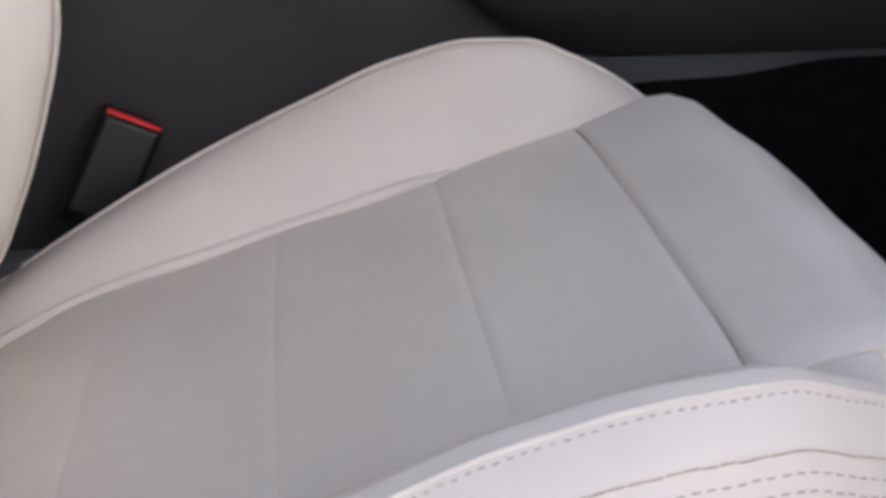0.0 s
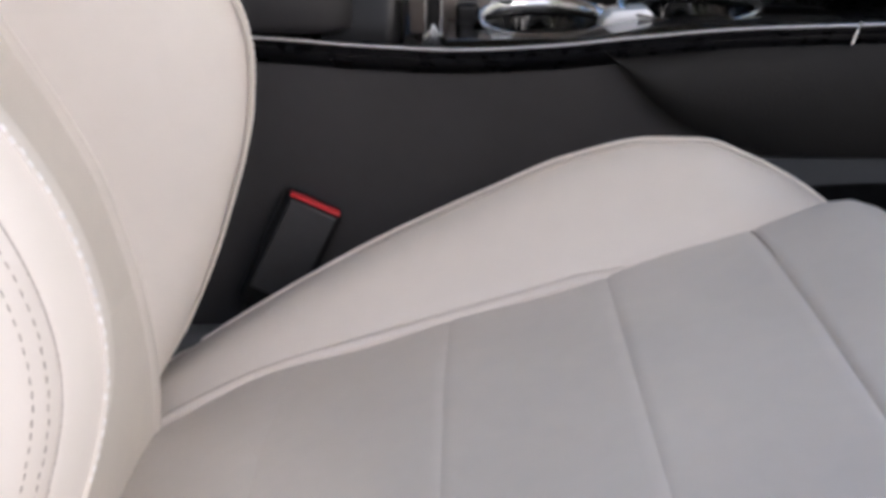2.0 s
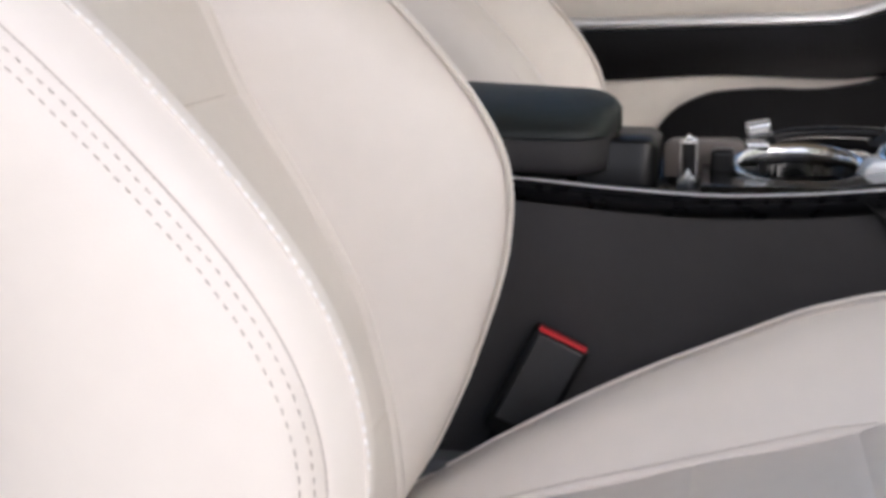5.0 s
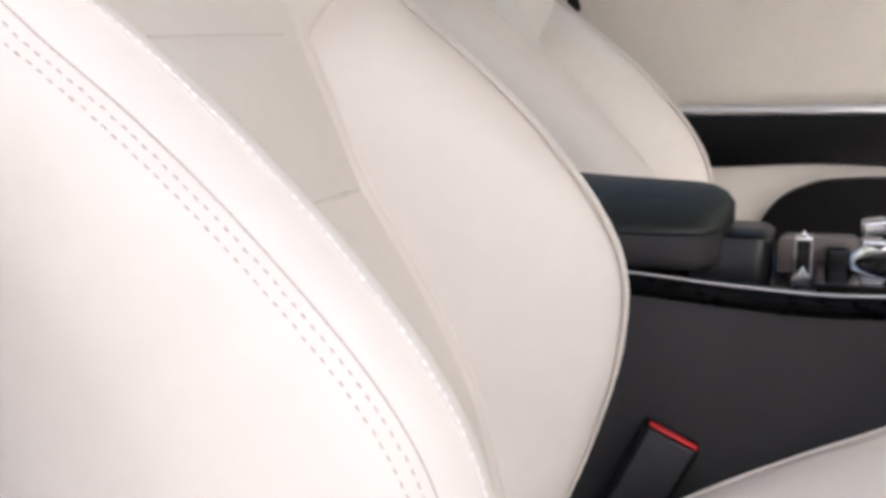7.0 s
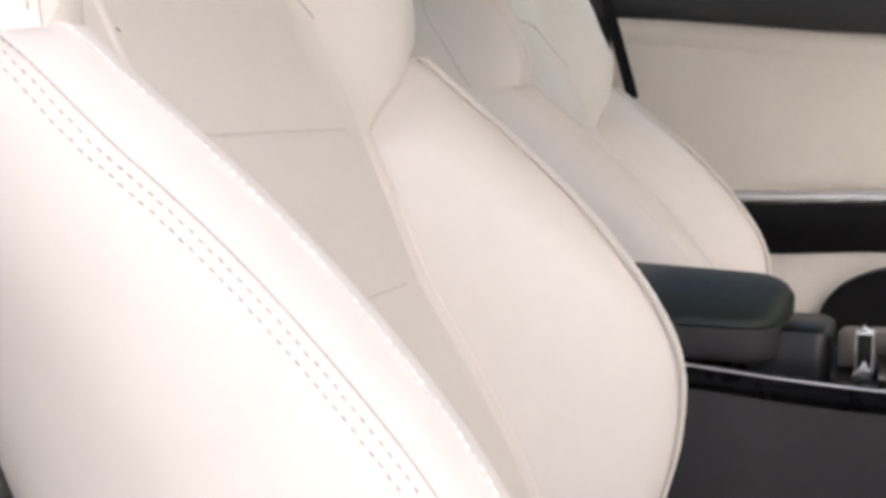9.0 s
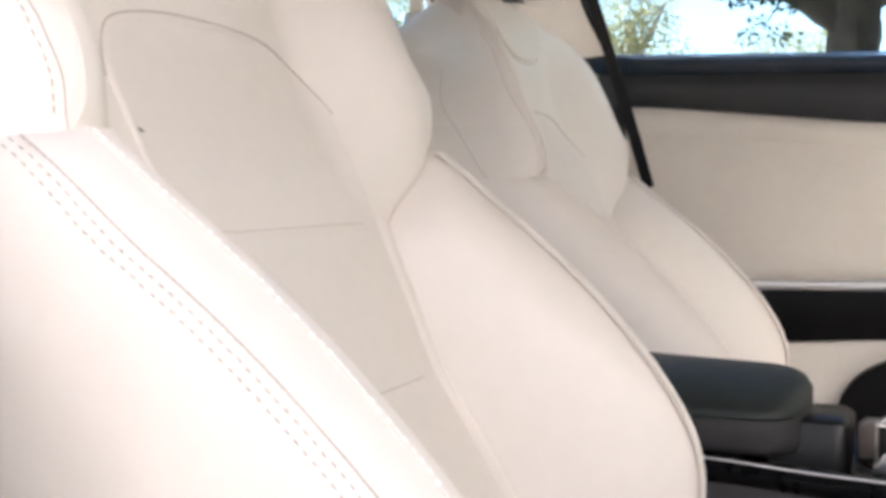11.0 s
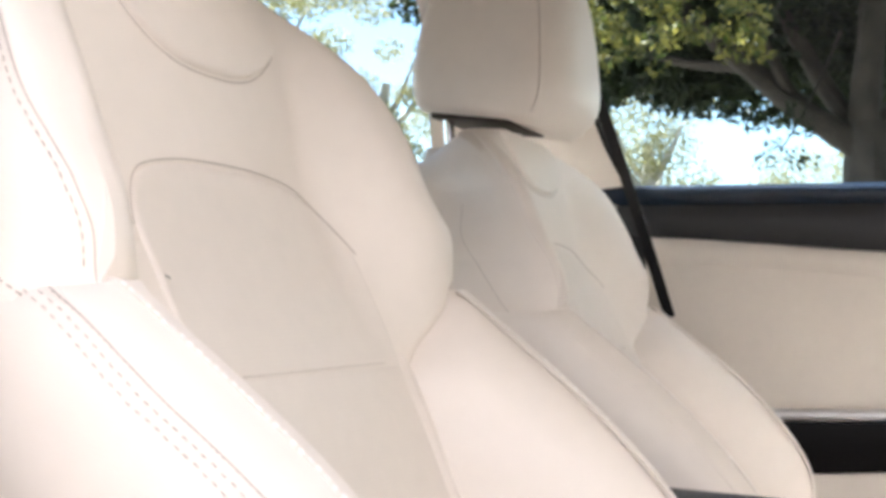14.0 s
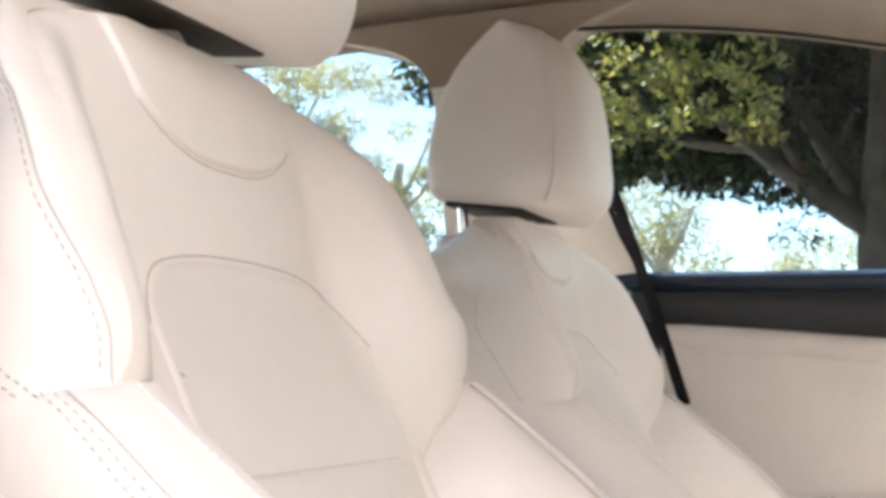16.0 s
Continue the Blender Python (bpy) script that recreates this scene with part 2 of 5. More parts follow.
def rounded_box(sx, sy, sz, bevel, at=(0, 0, 0), segments=3):
    bm = bmesh.new()
    bmesh.ops.create_cube(bm, size=1.0, matrix=Matrix.Translation(at) @ Matrix.Diagonal((sx, sy, sz, 1)))
    bmesh.ops.bevel(bm, geom=bm.edges[:], offset=bevel, segments=segments, profile=0.6, affect="EDGES")
    return bm


def prism(poly, axis, lo, hi, bevel=0.0, segments=2):
    """A polygon (pairs) drawn out along an axis."""
    bm = bmesh.new()
    rows = []
    for c in (lo, hi):
        row = []
        for a, b in poly:
            p = {"x": (c, a, b), "y": (a, c, b), "z": (a, b, c)}[axis]
            row.append(bm.verts.new(p))
        rows.append(row)
    n = len(poly)
    bm.faces.new(rows[0])
    bm.faces.new(rows[1])
    for i in range(n):
        j = (i + 1) % n
        bm.faces.new((rows[0][i], rows[0][j], rows[1][j], rows[1][i]))
    if bevel:
        bmesh.ops.recalc_face_normals(bm, faces=bm.faces)
        bmesh.ops.bevel(bm, geom=bm.edges[:], offset=bevel, segments=segments, profile=0.6, affect="EDGES", clamp_overlap=True)
    return bm


def thing(name, at, label, category, group="", kind=""):
    e = new(name)
    e.location = at
    e.empty_display_size = 0.05
    return tagged(e, label, category, group, kind)


# ---- front seats ----
BASE = np.array((-0.03, 0.0, 0.40))

# backrest profiles, by height: cushioned centre, side wings' edge, half widths
X_CENTRE = pchip((0.55, -0.268), (0.634, -0.262), (0.686, -0.266), (0.74, -0.277), (0.776, -0.286), (0.81, -0.300), (0.87, -0.331),
                 (0.92, -0.360), (0.977, -0.384), (1.024, -0.405), (1.075, -0.432), (1.12, -0.455), (1.17, -0.470), (1.245, -0.487), (1.30, -0.514), (1.36, -0.55))
X_CREST = pchip((0.55, -0.325), (0.577, -0.300), (0.597, -0.280), (0.62, -0.252), (0.665, -0.228), (0.71, -0.210), (0.757, -0.195),
                (0.785, -0.186), (0.81, -0.183), (0.835, -0.185), (0.86, -0.190), (0.89, -0.201), (0.92, -0.219), (0.958, -0.250),
                (0.998, -0.292), (1.04, -0.346), (1.075, -0.389))
X_NEAR = pchip((0.55, -0.004), (0.70, 0.003), (0.75, 0.0055), (0.79, 0.0058), (0.82, 0.0052), (0.85, 0.0036), (0.88, 0.0), (0.91, -0.0042), (0.94, -0.0066), (0.97, -0.0072), (1.00, -0.0055), (1.03, -0.0015), (1.07, 0.0))
X_FAR = pchip((0.55, -0.006), (0.60, -0.007), (0.645, -0.0105), (0.68, -0.0100), (0.735, -0.0085), (0.795, -0.0085), (0.83, -0.0045), (0.862, 0.0005), (0.90, -0.001), (0.95, -0.003), (1.04, 0.0))
X_WING = pchip((1.03, -0.392), (1.075, -0.390), (1.105, -0.388), (1.155, -0.400), (1.20, -0.421), (1.25, -0.455), (1.285, -0.492),
               (1.32, -0.54))


Z_CORNER, Z_TOP = 1.205, 1.300
OUTBOARD = -1        # the side with the decorative stitching
TOP_FALL = 0.6      # how tight the cover is drawn over the top
SWELL = 1.0         # how full the sides of the shoulders are


def shoulder_y(z):
    """Half width of the upper backrest: straight sides, then a rounded corner up to the middle of the top."""
    side = 0.218 - 0.013 * np.clip((z - 1.064) / (Z_CORNER - 1.064), 0, 1)
    up = np.clip((z - Z_CORNER) / (Z_TOP - Z_CORNER), 0, 1) ** (1 / 0.85)
    return side * np.sqrt(np.maximum(1 - up * up, 0)) ** 0.85 + 1e-4


def yoke_x(y, z):
    """The front of the upper backrest: a flat middle that swells into the shoulders."""
    first = 0.45 + 0.20 * smooth(-np.asarray(y) / 0.08)     # the outer shoulder rises later and steeper
    e = smooth((np.abs(y) / 0.211 - first) / (1 - first)) ** 0.85 * smooth((z - 0.99) / 0.06)
    lim = np.abs(y) / shoulder_y(z)
    over = np.clip((np.abs(y) / 0.21 - 0.72) / 0.28, 0, 1) ** 2 * smooth((z - 1.05) / 0.03)
    turn = np.maximum(over, np.clip((lim - 0.80) / 0.20, 0, 1) ** 2 * smooth((z - 1.17) / 0.05))
    return X_CENTRE(z) + (X_WING(z) - X_CENTRE(z)) * e - 0.018 * turn * np.maximum(smooth((z - 1.075) / 0.09), 0.05 + 0.45 * (np.asarray(y) > 0))
Y_INS = pchip((0.55, 0.150), (0.70, 0.150), (0.85, 0.140), (0.95, 0.133), (1.03, 0.132), (1.10, 0.128), (1.16, 0.119))
INS_SHIFT = -0.011
Y_CREST = pchip((0.55, 0.205), (0.62, 0.208), (0.85, 0.204), (1.0, 0.207), (1.075, 0.215))
SEAM_LO, SEAM_HI, Z_LOW = 1.008, 1.076, 0.555


def arch_fall(v):
    """How far the arched top of the insert falls from its middle."""
    a = np.abs(v)
    return np.where(v < 0, 0.014 * a ** 2.6 + 0.030 * a ** 20, 0.015 * a ** 2.6 + 0.036 * a ** 9)


def insert_y(v, z):
    """Across the insert from edge to edge; it narrows on one side under the arch."""
    return v * (Y_INS(z) + 0.004 - 0.022 * (v < 0) * smooth((z - 1.0) / 0.05)) + INS_SHIFT


def roll(d, w, h):
    """How far an upholstered panel dips at distance d from its seam."""
    t = np.clip(1 - d / w, 0, 1)
    return h * t * t


def back_outline(n_low=90, n_wing=70):
    """The edge of the front face of one side: lower wing, then shoulder up to the middle of the top."""
    z = np.linspace(Z_LOW, 1.0745, n_low)
    low = np.stack([X_CREST(z), Y_CREST(z), z], 1)
    z = np.linspace(1.064, Z_CORNER, n_wing)
    y = shoulder_y(z)
    up = np.stack([yoke_x(y, z), y, z], 1)
    phi = np.linspace(0, math.pi / 2, 60)[1:]
    yt, zt = 0.205 * np.cos(phi) ** 0.85, Z_CORNER + (Z_TOP - Z_CORNER) * np.sin(phi) ** 0.85
    yt[-1] = 0.0
    top = np.stack([yoke_x(yt, zt), yt, zt], 1)
    return low, np.vstack([up, top])


SIDE_OUT = pchip((0, 0.0), (0.012, 0.0105), (0.025, 0.020), (0.036, 0.0265), (0.05, 0.031), (0.075, 0.035), (0.10, 0.0375), (0.13, 0.0372), (0.16, 0.0325), (0.19, 0.0255), (0.235, 0.0130), (0.275, -0.004), (0.31, -0.03))
SIDE_BACK = pchip((0, 0.0), (0.012, 0.005), (0.025, 0.0125), (0.036, 0.021), (0.05, 0.034), (0.075, 0.058), (0.10, 0.083), (0.14, 0.123), (0.19, 0.172), (0.235, 0.215), (0.275, 0.249), (0.31, 0.272))
W_END = 0.31
W_SEAM = pchip((0.55, 0.022), (0.80, 0.0226), (0.85, 0.0238), (0.90, 0.0255), (0.95, 0.0276), (1.00, 0.0284), (1.04, 0.0288), (1.075, 0.033))


def outward(line, flip):
    """Unit normals of an outline in the y-z plane, away from the seat."""
    t = np.gradient(line, axis=0)
    n = np.stack([0 * t[:, 0], t[:, 2], -t[:, 1]], 1)
    n /= np.linalg.norm(n, axis=1)[:, None] + 1e-9
    # smooth the turn of the corner
    k = np.ones(9) / 9
    pad = np.vstack([np.repeat(n[:1], 4, 0), n, np.repeat(n[-1:], 4, 0)])
    n = np.stack([np.convolve(pad[:, i], k, "valid") for i in range(3)], 1)
    n /= np.linalg.norm(n, axis=1)[:, None] + 1e-9
    return n * flip


def side_point(line, nrm, w, lift=0.0, turned=False):
    w = np.asarray(w, float)
    t = np.gradient(line, axis=0)
    perp = np.stack([-t[:, 2], 0 * t[:, 0], t[:, 0]], 1) / (np.hypot(t[:, 0], t[:, 2])[:, None] + 1e-9)
    b = np.maximum(smooth(w / 0.09)[:, None], smooth((line[:, 2:3] - 1.02) / 0.05)) if turned else 1.0
    way = perp * (1 - b) + np.array((-1.0, 0, 0)) * b
    way /= np.linalg.norm(way, axis=1)[:, None]
    # over the top the cover is drawn tight and falls off to the back
    over = 0.0 if turned else np.clip(nrm[:, 2], 0, 1)
    thin = 0.0 if turned else smooth((line[:, 2] - 1.10) / 0.12)
    out = (1.0 if turned else SWELL) * SIDE_OUT(w) * (1 - TOP_FALL * over) * (1 - 0.5 * thin * smooth(w / 0.12)) - 0.04 * np.maximum(over, thin) * smooth((w - 0.02) / 0.2) + lift
    return line + nrm * out[..., None] + way * (SIDE_BACK(w) * (1 - 0.5 * thin))[..., None]


def mirror(P):
    P = np.array(P, float)
    P[..., 1] *= -1
    return P


def build_backrest(seat):
    low_far, up = back_outline()
    low_near = low_far.copy()
    low_far[:, 0] += X_FAR(low_far[:, 2])
    low_near[:, 0] += X_NEAR(low_near[:, 2])
    for edge in (low_far, low_near):
        edge[:, 0] = np.convolve(np.pad(edge[:, 0], 4, mode="reflect", reflect_type="odd"), np.ones(9) / 9, "valid")
    nu = outward(up, 1.0)
    nu[-1] = (0, 0, 1)
    L = lambda P: np.asarray(P, float) - BASE
    # the closed core behind the covers
    zz = np.linspace(0.50, 1.26, 24)
    core = []
    for z in zz:
        y = float(Y_CREST(min(z, 1.075))) - 0.012 - 0.10 * max(0, z - 1.12) / 0.14 * max(0, z - 1.12) / 0.14
        xf, xb = float(X_CENTRE(z)) - 0.02, float(X_CENTRE(z)) - 0.105
        if z < 0.62:
            xb = -0.36
        ring = []
        for k in range(28):
            a = 2 * math.pi * k / 28
            c, s = math.cos(a), math.sin(a)
            ex = 0.35
            ring.append(((xf + xb) / 2 + (xf - xb) / 2 * math.copysign(abs(c) ** ex, c), y * math.copysign(abs(s) ** ex, s), z))
        core.append(ring)
    core = np.array(core)
    n, m = core.shape[:2]
    f = [(i * m + j, i * m + (j + 1) % m, (i + 1) * m + (j + 1) % m, (i + 1) * m + j) for i in range(n - 1) for j in range(m)]
    f += [tuple(range(m)), tuple((n - 1) * m + j for j in range(m))]
    back = mesh_object("backrest", L(core.reshape(-1, 3)), f, LEATHER, seat, "cream leather backrest with deep side wings")

    # side wings (bolsters), one each side
    q = np.linspace(0, 1, 34)[None, :]
    t = np.linspace(0, 1, 90)[:, None]
    zs = SEAM_LO + (SEAM_HI - SEAM_LO) * q ** 0.85
    z = Z_LOW + (zs - Z_LOW) * t
    def wing(shift, edge):
        yi, yc = Y_INS(z) + shift + 0.012 + 0.006 * smooth((z - 0.95) / 0.06), Y_CREST(z)
        g = 0.82 * np.sin(q * math.pi / 2) ** 0.9 + 0.18 * q
        bulge = 0.012 * 1.7 * np.sin(math.pi * q) * (1 - q) * smooth((z - 0.62) / 0.2) * (1 - 0.8 * smooth((z - 0.96) / 0.10))
        x = X_CENTRE(z) + (X_CREST(z) + edge(z) - X_CENTRE(z)) * g + bulge
        y = yi + (yc - yi) * q
        dtop = zs - z
        x = x + 0.006 * smooth(1 - dtop / 0.10) * (1 - q) - roll(dtop, 0.012, 0.008) * (1 - q ** 3) - roll(q * 0.09 + 0 * z, 0.010, 0.003)
        return np.stack([x, y, z], -1)

    for s in (1, -1):
        M = (lambda A: A) if s > 0 else mirror
        low = low_far if s > 0 else low_near
        nl = outward(low, 1.0)
        pipe_low = resample(low[2:] + (0.0004, 0, 0.0003), 0.006)
        bol = slab("bolster", L(M(wing(s * INS_SHIFT, X_FAR if s > 0 else X_NEAR))), (-0.055, 0, 0), LEATHER, back, "padded cream leather side bolster")
        tube("piping", L(M(pipe_low)), 0.0012, PIPING, bol)
        stitching("stitching", L(M(pipe_low + (0.0003, 0.0002, 0.0002))), THREAD_L, bol, dash=0.0030, gap=0.0026, r=0.0011)
        gz = np.linspace(Z_LOW + 0.03, 1.040, 70)[:, None]
        gk = np.linspace(0, 1, 9)[None, :]
        gy = Y_INS(gz) - 0.001 + 0.019 * gk
        gx = X_CENTRE(gz) + 0.0035 * np.sin(math.pi * gk) ** 0.6 + 0.004 * gk - 0.002
        slab("gusset", L(M(np.stack([gx, gy + s * INS_SHIFT, gz + 0 * gk], -1))), (-0.02, 0, 0), LEATHER, bol)
        # side face: front band and broad panel
        ws = W_SEAM(low[:, 2])
        for nm, first in (("front_band", True), ("side_panel", False)):
            cols = []
            for k in np.linspace(0, 1, 20):
                w = ws * k if first else ws + (W_END - ws) * k
                pnt = side_point(low, nl, w, 0.0, True)
                dt = np.linspace(0, 1, len(low))[::-1] * 0.62
                cols.append(pnt - nl * (roll(np.abs(w - ws), 0.004, 0.0013) + roll(dt, 0.012, 0.004))[:, None])
            slab(nm, L(M(np.stack(cols, 1))), (0.0, -0.012 * s, 0), LEATHER, bol)
        for dw, dash, gap, r in (((-0.0006, 0.0012, 0.0034, 0.00034), (0.0048, 0.0030, 0.0028, 0.00030), (0.0108, 0.0030, 0.0028, 0.00030)) if s == OUTBOARD else ()):
            row = side_point(low[4:], nl[4:], ws[4:] + dw, 0.0001, True)
            stitching("stitching", L(M(row)), THREAD, bol, dash=dash, gap=gap, r=r)
        # thin tan line draws the shade in the side seam
        if s == OUTBOARD:
            tube("seam", L(M(side_point(low[4:], nl[4:], ws[4:], -0.0013, True))), 0.0004, SEAM_SHADE, bol, sides=6)

    # yoke: shoulders and the part over the insert
    v = np.linspace(-1, 1, 97)[None, :]
    t = np.linspace(0, 1, 64)[:, None]
    av = np.abs(v)
    zt = Z_CORNER + (Z_TOP - Z_CORNER) * np.sqrt(1 - av ** (2 / 0.85)) ** 0.85
    qq = np.clip((av * 0.211 - 0.128) / (0.211 - 0.128), 0, 1)
    zl = np.where(av * 0.211 < 0.128, 1.0, SEAM_LO + (SEAM_HI - SEAM_LO) * qq ** 0.85 - 0.035)
    zs = SEAM_LO + (SEAM_HI - SEAM_LO) * qq ** 0.85
    z = zl + (zt - zl) * t
    y = v * (0.218 - 0.013 * np.clip((z - 1.064) / (Z_CORNER - 1.064), 0, 1))
    x = yoke_x(y, z)
    dl = z - zs
    low_side = smooth((av * 0.211 - 0.115) / 0.02)
    x = x - (roll(np.maximum(dl, 0), 0.012, 0.005) + 0.2 * np.clip(-dl, 0, 0.05)) * low_side
    P = np.stack([x, y, z], -1)
    yoke = slab("yoke", L(P), (-0.02, 0, 0), LEATHER, back, "smooth cream leather shoulder panel")
    whole = np.vstack([up, mirror(up[:-1])[::-1]])
    nw = np.vstack([nu, mirror(nu[:-1])[::-1]])
    rise = np.clip((whole[:, 2] - 1.075) / 0.19, 0, 1)
    w_seam = 0.001 + pchip((0, 0.0), (0.10, 0.004), (0.22, 0.015), (0.35, 0.022), (0.52, 0.033), (1.0, 0.044))(rise)
    for nm, first in (("shoulder_band", True), ("shoulder_side", False)):
        k = np.linspace(0, 1, 16)
        cols = []
        for a in k:
            w = w_seam * a if first else w_seam + (W_END - w_seam) * a
            pnt = side_point(whole, nw, w)
            dist = np.abs(w - w_seam)
            cols.append(pnt - nw * roll(dist, 0.005, 0.0014)[:, None])
        slab(nm, L(np.stack(cols, 1)), (-0.004, 0, -0.004), LEATHER, yoke)
    # line along the shoulder side, darkened as the crease's shade
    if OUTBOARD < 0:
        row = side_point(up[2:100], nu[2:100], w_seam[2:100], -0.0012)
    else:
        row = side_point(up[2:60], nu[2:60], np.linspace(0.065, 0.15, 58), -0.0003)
    tube("seam", L(mirror(row)), 0.0005, SEAM_SHADE, yoke, sides=6)
    for M in ((lambda A: A) if OUTBOARD > 0 else mirror,):
        row = side_point(up[8:90], nu[8:90], w_seam[8:90] + 0.0048, 0.0001)
        stitching("stitching", L(M(row)), THREAD, yoke, dash=0.0032, gap=0.0026, r=0.00034)

        for k in (0.0, 0.010, 0.020):
            j = np.arange(1, 24)
            row = side_point(up[1:24], nu[1:24], 0.034 + k + 0.0028 * j, 0.0002)
            stitching("stitching", L(M(row)), THREAD, yoke, dash=0.0030, gap=0.0026, r=0.00045)

    # perforated insert, in cross-sewn panels
    def insert_panel(z0, z1, arch):
        v = np.sin(np.linspace(-0.5, 0.5, 81) * math.pi)[None, :]
        t = np.linspace(0, 1, 40)[:, None]
        top = z1 - (arch_fall(v) if arch else 0 * v)
        z = z0 + (top - z0) * t
        y = insert_y(v, z)
        d = np.minimum((1 - np.abs(v)) * 0.13, np.minimum((top - z) + (0 if arch else 0.0), (z - z0)))
        d = np.maximum(d, 0)
        side = (1 - np.abs(v)) * 0.13
        x = yoke_x(y, z) + 0.0025
        x = x - roll(np.minimum(side, top - z if arch else 9.0), 0.0055, 0.0065) - roll(z - z0, 0.004, 0.0010) - (0 if arch else 1) * roll(top - z, 0.004, 0.0010)
        P = np.stack([x + 0 * v, y, z], -1)
        uv = np.stack([y, z], -1)
        return slab("insert_panel", L(P), (-0.018, 0, 0), INSERT, back, "perforated beige-cream leather insert panel", uv=uv)
    cuts = (0.56, 0.70, 0.921, 1.023, 1.1505)
    for a, b in zip(cuts, cuts[1:]):
        p = insert_panel(a, b, b == cuts[-1])
    av = np.sin(np.linspace(-0.5, 0.5, 160) * math.pi)
    za = cuts[-1] - arch_fall(av)
    ya = insert_y(av, za)
    # tan line stands in for the shade round the arch
    tube("seam", L(np.stack([yoke_x(ya, za) + 0.0002, ya, za + 0.0006], 1)), 0.0006, SEAM_SHADE, back, sides=6)
    for zc in (0.921, 1.023):
        yy = np.linspace(-0.115, 0.10, 60)
        row = np.stack([yoke_x(yy, np.full(60, zc)) + 0.0022, yy, np.full(60, zc + 0.0022)], 1)
        stitching("stitching", L(row), THREAD, back, dash=0.0010, gap=0.0030, r=0.00040)

    # short dark speck near one edge of the insert
    tz = np.linspace(1.080, 1.078, 5)
    ty = -0.118 + np.array((0.0, 0.0008, 0.0016, 0.0024, 0.0032))
    if OUTBOARD < 0:
        tube("dark_speck", L(np.stack([yoke_x(ty, tz) + 0.0036 + 0.0003 * np.array((0, 1, 0, 1, 0)), ty, tz], 1)), 0.00035, BROWN, back, "short dark speck on the insert", sides=6)
    # pad under the headrest, with a rounded lower edge
    v = np.linspace(-1, 1, 49)[None, :]
    t = np.linspace(0, 1, 30)[:, None]
    y = v * (0.090 + 0.012 * t)
    z0 = 1.209 + 0.032 * np.abs(v) ** 2.8
    z = z0 + (Z_TOP - 0.006 - z0) * t
    d = np.minimum((1 - np.abs(v)) * 0.10, z - z0)
    x = yoke_x(y, z) + 0.0042 - roll(d, 0.006, 0.0080)
    yn = np.linspace(-0.088, 0.088, 70)
    zn = 1.209 + 0.032 * np.abs(yn / 0.090) ** 2.8
    # another drawn line for the shade under the pad's edge
    tube("seam", L(np.stack([yoke_x(yn, zn) + 0.0003, yn, zn - 0.0006], 1)), 0.0005, SEAM_SHADE, yoke, sides=6)
    slab("neck_pad", L(np.stack([x, y, z], -1)), (-0.015, 0, 0), LEATHER, yoke, "rounded cream leather pad under the headrest")
    return back


# cushion profiles, by distance ahead
Z_CUSH = pchip((-0.33, 0.552), (-0.293, 0.569), (-0.185, 0.621), (-0.064, 0.659), (0.06, 0.698), (0.15, 0.730), (0.197, 0.746),
               (0.222, 0.750), (0.24, 0.748))
Z_CUSH_EDGE = pchip((-0.33, 0.560), (-0.28, 0.591), (-0.20, 0.641), (-0.11, 0.692), (-0.027, 0.7315), (0.033, 0.757), (0.093, 0.770),
                    (0.132, 0.769), (0.16, 0.759), (0.20, 0.739), (0.235, 0.712), (0.262, 0.678), (0.28, 0.63), (0.285, 0.56))
Y_EDGE = pchip((-0.33, 0.225), (-0.26, 0.248), (-0.1, 0.257), (0.15, 0.258), (0.20, 0.253), (0.24, 0.240), (0.27, 0.222), (0.285, 0.21))


